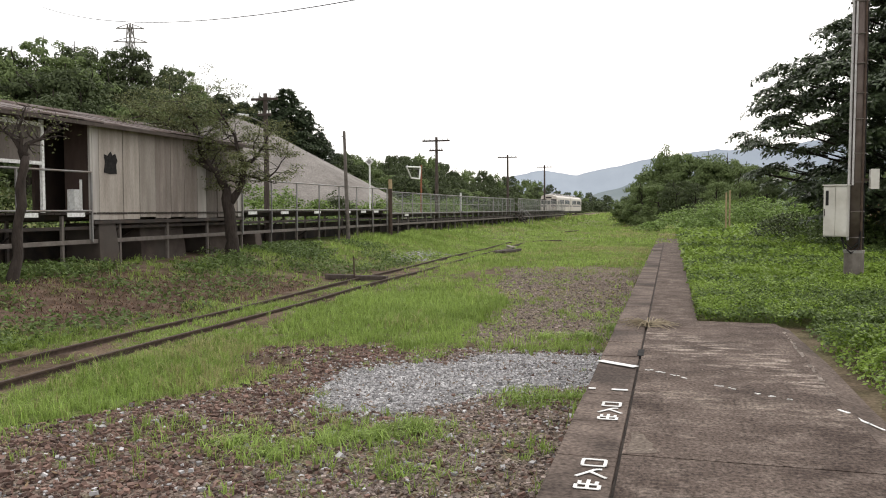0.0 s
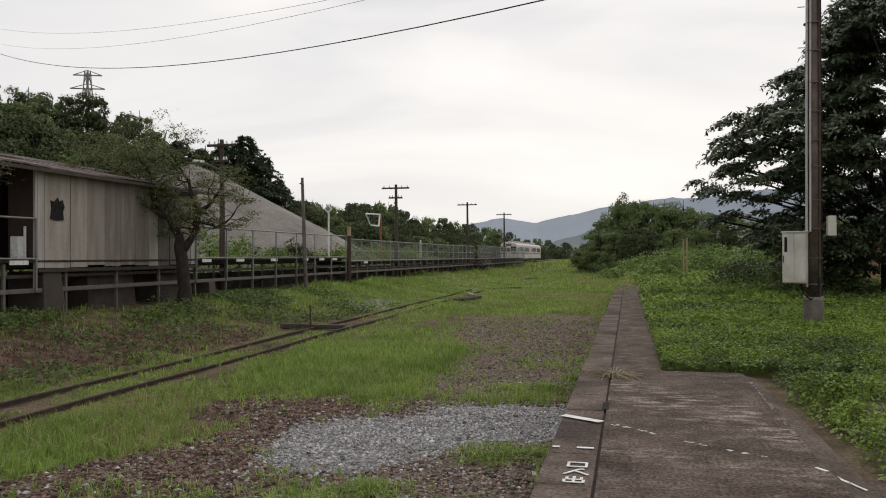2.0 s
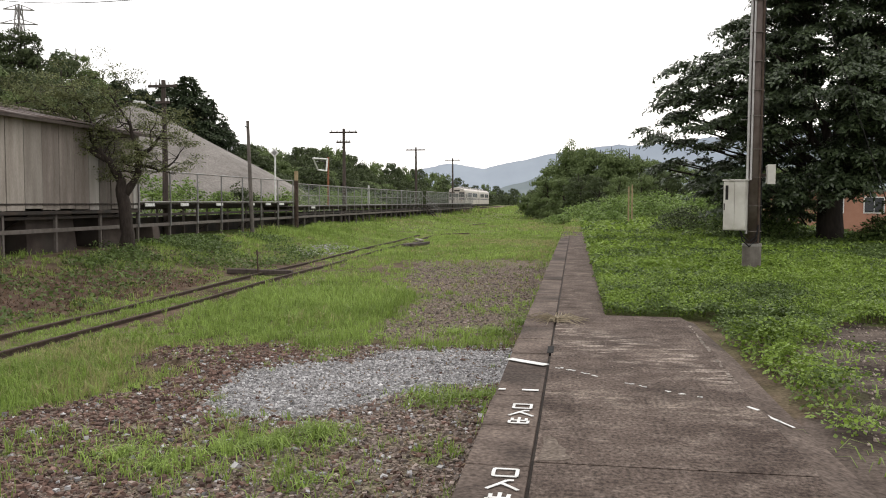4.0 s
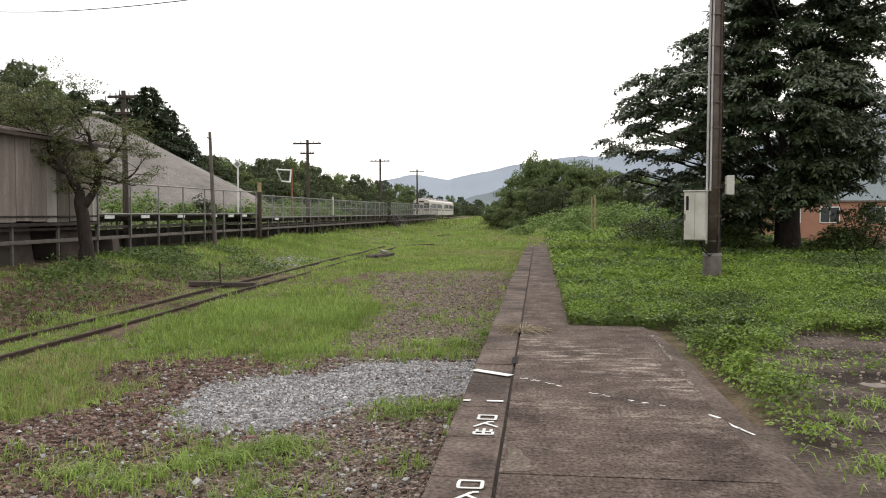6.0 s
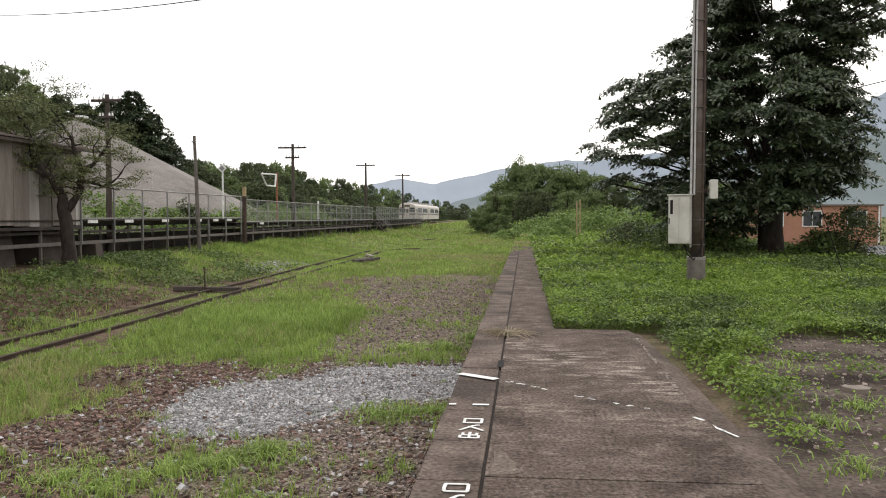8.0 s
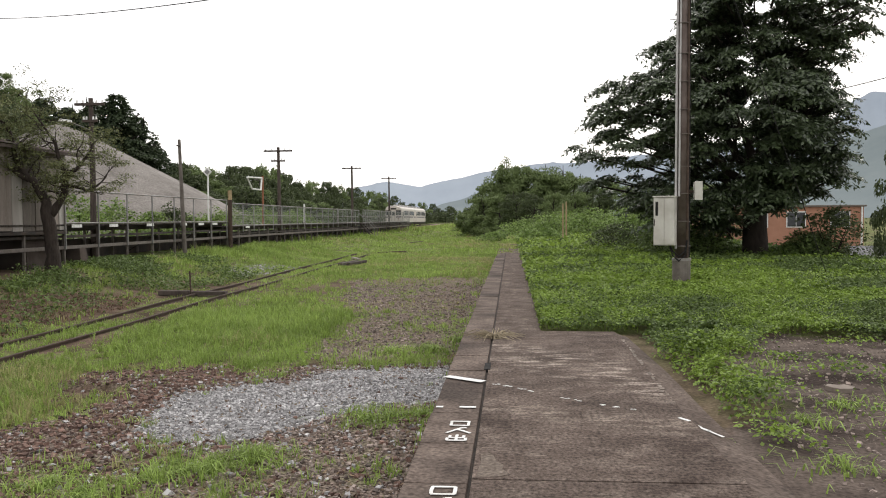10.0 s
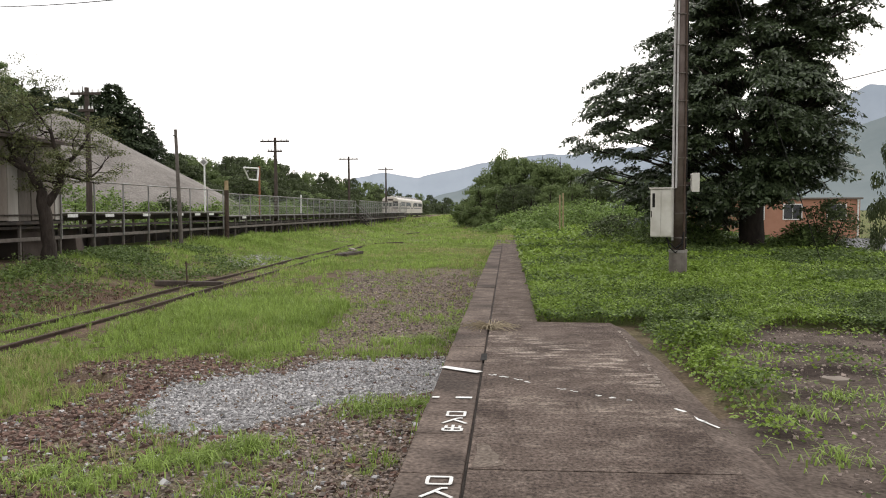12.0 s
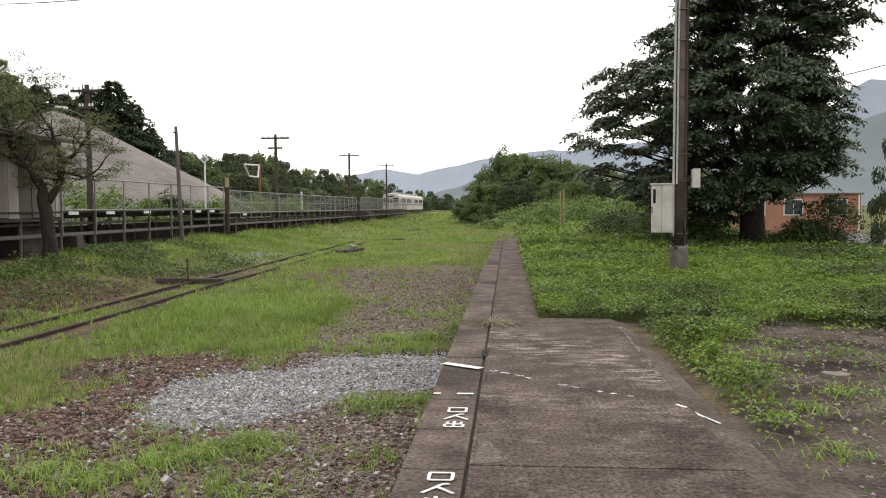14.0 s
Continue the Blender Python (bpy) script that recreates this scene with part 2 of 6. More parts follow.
stone_brown = material("brown_ballast", (0.075, 0.045, 0.036), (0.185, 0.118, 0.095), 4, 0.9, bump=0.3, spread=0.6, island=True)
stone_drab = material("drab_gravel", (0.12, 0.093, 0.08), (0.3, 0.245, 0.215), 4, 0.9, bump=0.3, spread=0.6, island=True)
stone_grey = material("grey_gravel", (0.24, 0.233, 0.233), (0.42, 0.41, 0.41), 4, 0.9, bump=0.3, spread=0.6, island=True)
straw = leafy("dead_straw", (0.3, 0.25, 0.17), (0.42, 0.36, 0.26), 0.25, 0.9, 0.2)
orange_wall = material("orange_render", (0.33, 0.165, 0.11), (0.4, 0.21, 0.145), 1.5, 0.9, bump=0.2, stain=(0.22, 0.115, 0.08), stain_amount=0.4)
tile_grey = material("grey_roof_tile", (0.17, 0.17, 0.175), (0.28, 0.28, 0.285), 2, 0.7, bump=0.3, spread=0.15)
rust_red = material("rusty_orange_post", (0.2, 0.08, 0.045), (0.3, 0.13, 0.07), 4, 0.85, bump=0.3)
stake_mat = material("ochre_stake", (0.26, 0.19, 0.1), (0.38, 0.3, 0.18), 4, 0.85, bump=0.3)
# air haze of the distance is painted into both mountain base colours
mountain_far = material("far_mountain_hazed", (0.235, 0.275, 0.325), (0.29, 0.33, 0.38), 0.002, 1.0, bump=0.0)
mountain_mid = material("near_mountain_hazed", (0.12, 0.15, 0.16), (0.165, 0.195, 0.2), 0.004, 1.0, bump=0.0)
net_mat = material("fence_net", (0.2, 0.22, 0.2), (0.28, 0.3, 0.28), 2, 0.7, bump=0.0)

# ---------------------------------------------------------------- mesh helpers
IDENT = Matrix.Identity(4)


def rig(name, label, category, group="", kind="", at=(0, 0, 0)):
    ob = new(name)
    ob.location = at
    ob.empty_display_size = 0.1
    return tagged(ob, label, category, group, kind)


def part(name, bm, mat, parent=None, label="", smooth=False):
    me = bpy.data.meshes.new(name)
    bm.to_mesh(me)
    bm.free()
    return put(name, me, mat, parent, label, smooth)


def put(name, me, mat, parent=None, label="", smooth=False):
    if mat and not me.materials:
        me.materials.append(mat)
    if smooth:
        me.shade_smooth()
    ob = new(name, me)
    if parent:
        ob.parent = parent
    if label:
        ob["label"] = label
    return ob


def box(bm, x0, x1, y0, y1, z0, z1, bevel=0.0, m=None):
    r = bmesh.ops.create_cube(bm, size=1.0)
    vs = r["verts"]
    for v in vs:
        v.co = Vector((x0 + (v.co.x + 0.5) * (x1 - x0), y0 + (v.co.y + 0.5) * (y1 - y0), z0 + (v.co.z + 0.5) * (z1 - z0)))
        if m:
            v.co = m @ v.co
    if bevel:
        es = {e for v in vs for e in v.link_edges}
        bmesh.ops.bevel(bm, geom=list(es), offset=bevel, segments=2, affect="EDGES", profile=0.6)
    return vs


def boxed(x0, x1, y0, y1, z0, z1, bevel=0.0):
    bm = bmesh.new()
    box(bm, x0, x1, y0, y1, z0, z1, bevel)
    return bm


def tube(bm, points, radii, n=8, caps=True):
    """A tube along a line of points with a radius at each."""
    points = [Vector(p) for p in points]
    if not isinstance(radii, (list, tuple)):
        radii = [radii] * len(points)
    rings = []
    side = None
    for i, p in enumerate(points):
        d = (points[min(i + 1, len(points) - 1)] - points[max(i - 1, 0)]).normalized()
        if side is None:
            side = d.cross(Vector((0, 0, 1)) if abs(d.z) < 0.9 else Vector((1, 0, 0))).normalized()
        side = (side - d * side.dot(d)).normalized()
        up = d.cross(side)
        rings.append([bm.verts.new(p + radii[i] * (math.cos(a) * side + math.sin(a) * up)) for a in (2 * math.pi * k / n for k in range(n))])
    for a, b in zip(rings, rings[1:]):
        for k in range(n):
            bm.faces.new((a[k], a[(k + 1) % n], b[(k + 1) % n], b[k]))
    if caps:
        bm.faces.new(rings[0][::-1])
        bm.faces.new(rings[-1])


def tubed(points, radii, n=8):
    bm = bmesh.new()
    tube(bm, points, radii, n)
    return bm


def mesh_arrays(name, verts, faces):
    """A mesh from arrays: verts (n, 3), faces (m, 3) or (m, 4)."""
    me = bpy.data.meshes.new(name)
    k = faces.shape[1]
    me.vertices.add(len(verts))
    me.vertices.foreach_set("co", np.ascontiguousarray(verts, dtype=np.float32).ravel())
    me.loops.add(faces.size)
    me.loops.foreach_set("vertex_index", np.ascontiguousarray(faces, dtype=np.int32).ravel())
    me.polygons.add(len(faces))
    me.polygons.foreach_set("loop_start", np.arange(0, faces.size, k, dtype=np.int32))
    me.polygons.foreach_set("loop_total", np.full(len(faces), k, dtype=np.int32))
    me.update(calc_edges=True)
    return me


rng = np.random.default_rng(7)


def hash2(ix, iy, seed):
    h = np.sin(ix * 127.1 + iy * 311.7 + seed * 74.7) * 43758.5453
    return h - np.floor(h)


def vnoise(x, y, seed=0):
    """Smooth value noise, 0 to 1."""
    x, y = np.asarray(x, float), np.asarray(y, float)
    ix, iy = np.floor(x), np.floor(y)
    fx, fy = x - ix, y - iy
    fx, fy = fx * fx * (3 - 2 * fx), fy * fy * (3 - 2 * fy)
    a, b = hash2(ix, iy, seed), hash2(ix + 1, iy, seed)
    c, d = hash2(ix, iy + 1, seed), hash2(ix + 1, iy + 1, seed)
    return (a * (1 - fx) + b * fx) * (1 - fy) + (c * (1 - fx) + d * fx) * fy


def fbm(x, y, seed=0, octaves=4):
    x, y = np.asarray(x, float), np.asarray(y, float)
    out, amp, tot = 0, 1.0, 0
    for k in range(octaves):
        out = out + amp * vnoise(x * 2**k, y * 2**k, seed + k * 13)
        tot += amp
        amp *= 0.5
    return out / tot


def step(a, b, x):
    t = np.clip((np.asarray(x, float) - a) / (b - a), 0, 1)
    return t * t * (3 - 2 * t)


def inside(poly, x, y, wobble=0.35, freq=1.6, seed=3):
    """Whether points lie in a polygon whose outline is roughened."""
    x, y = np.asarray(x, float), np.asarray(y, float)
    px = x + wobble * 2 * (fbm(x * freq, y * freq, seed) - 0.5)
    py = y + wobble * 3 * (fbm(x * freq, y * freq, seed + 50) - 0.5)
    hit = np.zeros(np.shape(x), bool)
    for (x0, y0), (x1, y1) in zip(poly, poly[1:] + poly[:1]):
        cut = (y0 > py) != (y1 > py)
        with np.errstate(divide="ignore", invalid="ignore"):
            hit ^= cut & (px < (x1 - x0) * (py - y0) / ((y1 - y0) or 1e-9) + x0)
    return hit


# ---------------------------------------------------------------- ground: zones and heights
WHITE_GRAVEL = [(-4.4, 9.1), (-4.5, 9.9), (-4.5, 11.1), (-3.8, 11.6), (-3.2, 11.9), (-3.0, 12.8), (-2.6, 13.3), (-1.8, 13.1), (-0.6, 13.7), (-0.6, 11.0), (-1.1, 10.4), (-2.1, 10.0), (-2.6, 9.2), (-3.1, 8.7), (-3.7, 8.6)]
BROWN_NEAR = [(-9, 1), (-6.9, 7.0), (-6.0, 8.8), (-5.4, 9.6), (-5.4, 10.6), (-5.7, 11.6), (-6.9, 11.6), (-6.7, 12.7), (-5.3, 13.4), (-4.1, 13.0), (-3.0, 13.9), (-0.5, 14.3), (-0.5, 1)]
BALLAST = [(-3.7, 14.4), (-3.8, 16.0), (-4.1, 22.0), (-5.4, 26.5), (-6.6, 34.0), (-2.9, 35.5), (-1.0, 34.0), (-0.5, 28.0), (-0.5, 14.4), (-2.0, 15.0), (-2.8, 14.2)]
RIGHT_DIRT = [(2.6, 10.2), (3.1, 11.3), (3.9, 12.3), (4.8, 11.7), (6.4, 10.4), (7.8, 8.0), (6.0, 4.5), (1.55, 4.0), (1.6, 5.3), (1.66, 6.2), (2.2, 6.9), (2.25, 7.7), (2.43, 9.0)]
EDGE_WEEDS = [(1.72, 11.9), (3.0, 11.9), (2.6, 10.2), (2.4, 9.0), (2.3, 7.9), (2.15, 6.7), (1.8, 6.2), (1.72, 6.6), (1.72, 8.4)]
MAIN_GRASS = [(-7.6, 14.4), (-8.6, 18.3), (-8.6, 22.0), (-7.0, 25.5), (-5.2, 24.5), (-4.2, 21.0), (-3.8, 16.0), (-3.7, 14.2), (-4.3, 13.4), (-5.7, 13.8)]
LEFT_GRASS = [(-8.2, 15.0), (-7.8, 14.4), (-6.7, 12.6), (-6.8, 11.6), (-5.6, 10.3), (-6.2, 8.6), (-7.2, 6.0), (-8.2, 6.0)]
LEFT_DIRT = [(-16.2, 12.0), (-15.4, 20.0), (-13.6, 23.5), (-11.9, 26.0), (-10.9, 23.5), (-10.6, 17.0), (-12.5, 12.0)]
TUFTS = [(-3.0, 7.5, 0.75), (-2.5, 7.9, 0.45), (-4.1, 7.0, 0.5), (-1.5, 9.7, 0.55), (-3.8, 12.5, 0.5), (-1.7, 15.3, 0.9), (-2.6, 6.9, 0.4),
         (-3.9, 8.4, 0.3), (-1.3, 7.6, 0.25), (-1.1, 9.9, 0.35), (-5.3, 7.4, 0.4), (-1.1, 17.0, 0.6), (-4.4, 9.3, 0.3), (-1.5, 18.6, 0.7), (-0.95, 20.0, 0.6), (-1.1, 23.0, 0.7), (-3.4, 7.3, 0.9), (-4.4, 7.3, 0.7), (-3.7, 12.4, 0.35)]


def ground_height(x, y):
    x, y = np.asarray(x, float), np.asarray(y, float)
    left = -0.88 + 0.74 * step(-10.8, -16.8, x) + 0.25 * step(-17, -21, x)
    left = left + 0.16 * inside(BROWN_NEAR, x, y, 0.1) * fbm(x * 0.8, y * 0.8, 5) * step(0, 3, 14.5 - y)
    hill = 0.17 * np.maximum(0, -x - 34) * step(-34, -60, x)
    left = left + np.minimum(hill, 16) * step(240, 90, y)
    left = left + 0.05 * (fbm(x * 0.5, y * 0.5, 9) - 0.5)
    right = -0.08 + 0.05 * (fbm(x * 0.7, y * 0.7, 11) - 0.5) - 3.5 * step(12, 24, x) * step(150, 90, y)
    right = right + 0.35 * step(35, 70, y) * step(3, 9, x)
    mix = step(-0.62, -0.2, x)
    near = left * (1 - mix) + right * mix
    fade = step(300, 700, np.hypot(x, y))
    return near * (1 - fade) - 0.5 * fade


def zone_grass(x, y):
    """How thickly grass grows, 0 to 1."""
    x, y = np.asarray(x, float), np.asarray(y, float)
    patchy = fbm(x * 0.6, y * 0.6, 21)
    q = np.random.default_rng(17)
    tx, ty = x, y
    x, y = x + q.normal(0, 0.26, x.shape), y + q.normal(0, 0.03, y.shape) * np.clip(y, 8, 60)
    fine = fbm(x * 2.3, y * 1.0, 23)
    g = 0.07 + 0.7 * step(0.44, 0.6, patchy * 0.55 + fine * 0.45)
    g = np.where(inside(MAIN_GRASS, x, y, 0.5) | inside(LEFT_GRASS, x, y, 0.3), np.maximum(g, 0.75 + 0.25 * step(0.35, 0.55, fine)), g)
    g = np.maximum(g, (0.7 + 0.3 * step(0.35, 0.5, fine)) * step(31, 38, y))
    g = np.where((x < -10.4) & (x > -12.0) & (y > 16) & (y < 40), g * 0.6, g)
    g = np.where(inside(BALLAST, x, y, 0.5, 1.1), 0.06 + 0.34 * step(0.5, 0.66, fine), g)
    g = np.where(inside(BROWN_NEAR, x, y, 0.3), 0.02 + 0.16 * step(0.54, 0.68, fine), g)
    g = np.where(inside(WHITE_GRAVEL, x, y, 0.2), 0.0, g)
    g = np.where(inside(LEFT_DIRT, x, y, 0.7, 0.5), 0.35 * step(0.45, 0.65, fbm(x * 0.9, y * 0.9, 31)), g)
    x, y = tx, ty
    for a, b, r in TUFTS:
        d = np.hypot(x - a, (y - b) * 0.75) / r + 0.9 * (fbm(x * 3, y * 3, 41) - 0.5)
        g = np.maximum(g, 0.55 * step(1.1, 0.4, d))
    # fewer bright blades here, partly in place of the trees' shade
    g = np.where((x < -12.2) & (y < 29), g * 0.45, g)
    for rx in (-8.77, -9.87):
        g = np.where((np.abs(x - (rx - 1.1 * (y - 6) / 52)) < 0.06 + 0.06 * patchy) & (y < 58), g * 0.04, g)
    g = np.where(x > -0.68, step(36, 50, y) * (0.15 + 0.85 * step(0.4, 0.6, patchy)), g)
    return g


def build_ground():
    xs = np.unique(np.concatenate([np.linspace(-900, -90, 30), np.linspace(-90, -22, 52), np.arange(-22, -10, 0.3), np.arange(-10, 7, 0.14),
                                   np.arange(7, 26, 0.5), np.linspace(26, 90, 30), np.linspace(90, 900, 30)]))
    ys = np.unique(np.concatenate([np.linspace(-300, -8, 20), np.arange(-8, 3, 0.6), np.arange(3, 20, 0.14), np.arange(20, 42, 0.3), np.arange(42, 150, 2.0), np.linspace(150, 1200, 50),
                                   np.linspace(1300, 3600, 10)]))
    gx, gy = np.meshgrid(xs, ys)
    gz = ground_height(gx, gy)
    n, m = gx.shape
    verts = np.stack([gx.ravel(), gy.ravel(), gz.ravel()], -1)
    i = (np.arange(n - 1)[:, None] * m + np.arange(m - 1)[None]).ravel()
    me = mesh_arrays("ground", verts, np.stack([i, i + 1, i + m + 1, i + m], -1))
    x, y = verts[:, 0], verts[:, 1]
    grass = np.where(x > -0.5, np.where(inside(RIGHT_DIRT, x, y, 0.4), 0.0, np.where(y < 12, 0.25, 0.7)), zone_grass(x, y))
    for name, values in (("grassy", grass), ("bare", inside(RIGHT_DIRT, x, y, 0.3).astype(float)), ("pale", inside(WHITE_GRAVEL, x, y, 0.25).astype(float)),
                         ("stony", (inside(BROWN_NEAR, x, y, 0.3) | inside(BALLAST, x, y, 0.5, 1.1)).astype(float))):
        me.attributes.new(name, "FLOAT", "POINT").data.foreach_set("value", values.astype(np.float32))
    m_ = bpy.data.materials.new("earth_and_grass")
    m_.use_nodes = True
    nn, l = m_.node_tree.nodes, m_.node_tree.links
    b = nn["Principled BSDF"]
    b.inputs["Roughness"].default_value = 0.95
    b.inputs["Specular IOR Level"].default_value = 0.05
    co = nn.new("ShaderNodeTexCoord")

    def ramp(scale, detail, c0, c1, p0=0.35, p1=0.65):
        t = nn.new("ShaderNodeTexNoise")
        t.inputs["Scale"].default_value, t.inputs["Detail"].default_value = scale, detail
        l.new(co.outputs["Object"], t.inputs["Vector"])
        r = nn.new("ShaderNodeValToRGB")
        r.color_ramp.elements[0].position, r.color_ramp.elements[1].position = p0, p1
        r.color_ramp.elements[0].color, r.color_ramp.elements[1].color = (*c0, 1), (*c1, 1)
        l.new(t.outputs[0], r.inputs[0])
        return r.outputs[0], t.outputs[0]

    earth, _ = ramp(1.7, 8, (0.055, 0.036, 0.027), (0.14, 0.098, 0.076))
    stony, speck = ramp(28, 4, (0.072, 0.053, 0.044), (0.205, 0.16, 0.137))
    pale, _ = ramp(34, 3, (0.12, 0.112, 0.11), (0.3, 0.29, 0.29))
    green, _ = ramp(0.9, 9, (0.105, 0.1, 0.048), (0.15, 0.2, 0.058))

    def mixed(fac, a, c):
        x_ = nn.new("ShaderNodeMix")
        x_.data_type = "RGBA"
        l.new(fac, x_.inputs[0])
        l.new(a, x_.inputs[6])
        l.new(c, x_.inputs[7])
        return x_.outputs[2]

    def attribute(name):
        a = nn.new("ShaderNodeAttribute")
        a.attribute_name = name
        return a.outputs["Fac"]

    colour = mixed(attribute("stony"), earth, stony)
    colour = mixed(attribute("pale"), colour, pale)
    dust, _ = ramp(1.3, 9, (0.04, 0.03, 0.026), (0.125, 0.1, 0.085), 0.38, 0.62)
    colour = mixed(attribute("bare"), colour, dust)
    colour = mixed(attribute("grassy"), colour, green)
    gr = nn.new("ShaderNodeMapRange")
    gr.inputs["From Min"].default_value, gr.inputs["From Max"].default_value = 0.3, 0.7
    gr.inputs["To Min"].default_value, gr.inputs["To Max"].default_value = 0.6, 1.4
    l.new(speck, gr.inputs["Value"])
    gh = nn.new("ShaderNodeHueSaturation")
    l.new(colour, gh.inputs["Color"])
    l.new(gr.outputs[0], gh.inputs["Value"])
    l.new(gh.outputs[0], b.inputs["Base Color"])
    bp = nn.new("ShaderNodeBump")
    bp.inputs["Strength"].default_value, bp.inputs["Distance"].default_value = 0.6, 0.03
    l.new(speck, bp.inputs["Height"])
    l.new(bp.outputs[0], b.inputs["Normal"])
    ob = put("ground", me, m_, smooth=True)
    tagged(ob, "uneven railway yard ground of earth, gravel and grass", "ground", kind="structure")


build_ground()

# ---------------------------------------------------------------- mountains far behind


def ridge(name, mat, label, dist, rows, seed, depth=500):
    """A mountain ridge: rows of azimuth (degrees to the left) and elevation."""
    rows = sorted(rows)
    az = np.linspace(rows[0][0], rows[-1][0], 260)
    el = np.interp(az, [r[0] for r in rows], [r[1] for r in rows])
    el = el + 0.35 * (fbm(az * 0.7, az * 0 + seed, seed, 5) - 0.5)
    steps = np.linspace(0, 1, 14)
    verts = []
    for s in steps:
        d = dist - depth * (1 - s)
        h = np.maximum(-2, (dist * np.tan(np.radians(el)) + 1.6) * s**1.25 * (1 + 0.35 * (1 - s) * (fbm(az * 1.3, az * 0 + s * 3, seed + 4) - 0.5)))
        a = np.radians(az)
        verts.append(np.stack([-d * np.sin(a), d * np.cos(a), h], -1))
    n, m = len(steps), len(az)
    i = (np.arange(n - 1)[:, None] * m + np.arange(m - 1)[None]).ravel()
    me = mesh_arrays(name, np.concatenate(verts), np.stack([i, i + 1, i + m + 1, i + m], -1))
    tagged(put(name, me, mat, smooth=True), label, "mountain", kind="structure")


# ridges in colours that already hold the distance haze
ridge("backdrop_far_mountain", mountain_far, "far mountain range with blue-grey haze painted into its colour", 3300,
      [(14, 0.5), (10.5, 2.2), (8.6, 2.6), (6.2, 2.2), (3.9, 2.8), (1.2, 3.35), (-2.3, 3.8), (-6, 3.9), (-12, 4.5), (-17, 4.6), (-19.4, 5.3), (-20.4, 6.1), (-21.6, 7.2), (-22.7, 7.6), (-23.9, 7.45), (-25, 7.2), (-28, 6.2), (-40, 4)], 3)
ridge("backdrop_mid_mountain", mountain_mid, "wooded mountain ridge with grey-green haze painted into its colour", 2100,
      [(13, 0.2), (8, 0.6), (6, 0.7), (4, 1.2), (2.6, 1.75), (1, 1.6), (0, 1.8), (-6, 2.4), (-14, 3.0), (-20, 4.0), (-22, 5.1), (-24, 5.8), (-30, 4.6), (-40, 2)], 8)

# ---------------------------------------------------------------- near platform
def stroke(bm, p, q, w, z=0.004):
    p, q = Vector((*p, 0)), Vector((*q, 0))
    d = (q - p).normalized()
    s = Vector((-d.y, d.x, 0)) * w / 2
    mid = (p + q) / 2
    jig = s * random.uniform(-0.25, 0.25)
    lo = [p - s, mid - s * 0.95 + jig, q - s, q + s, mid + s * 1.05 + jig, p + s]
    a = [bm.verts.new(v + Vector((0, 0, z))) for v in lo]
    c = [bm.verts.new(v + Vector((0, 0, z - 0.003))) for v in lo]
    bm.faces.new(a)
    for k in range(6):
        bm.faces.new((c[k], c[(k + 1) % 6], a[(k + 1) % 6], a[k]))


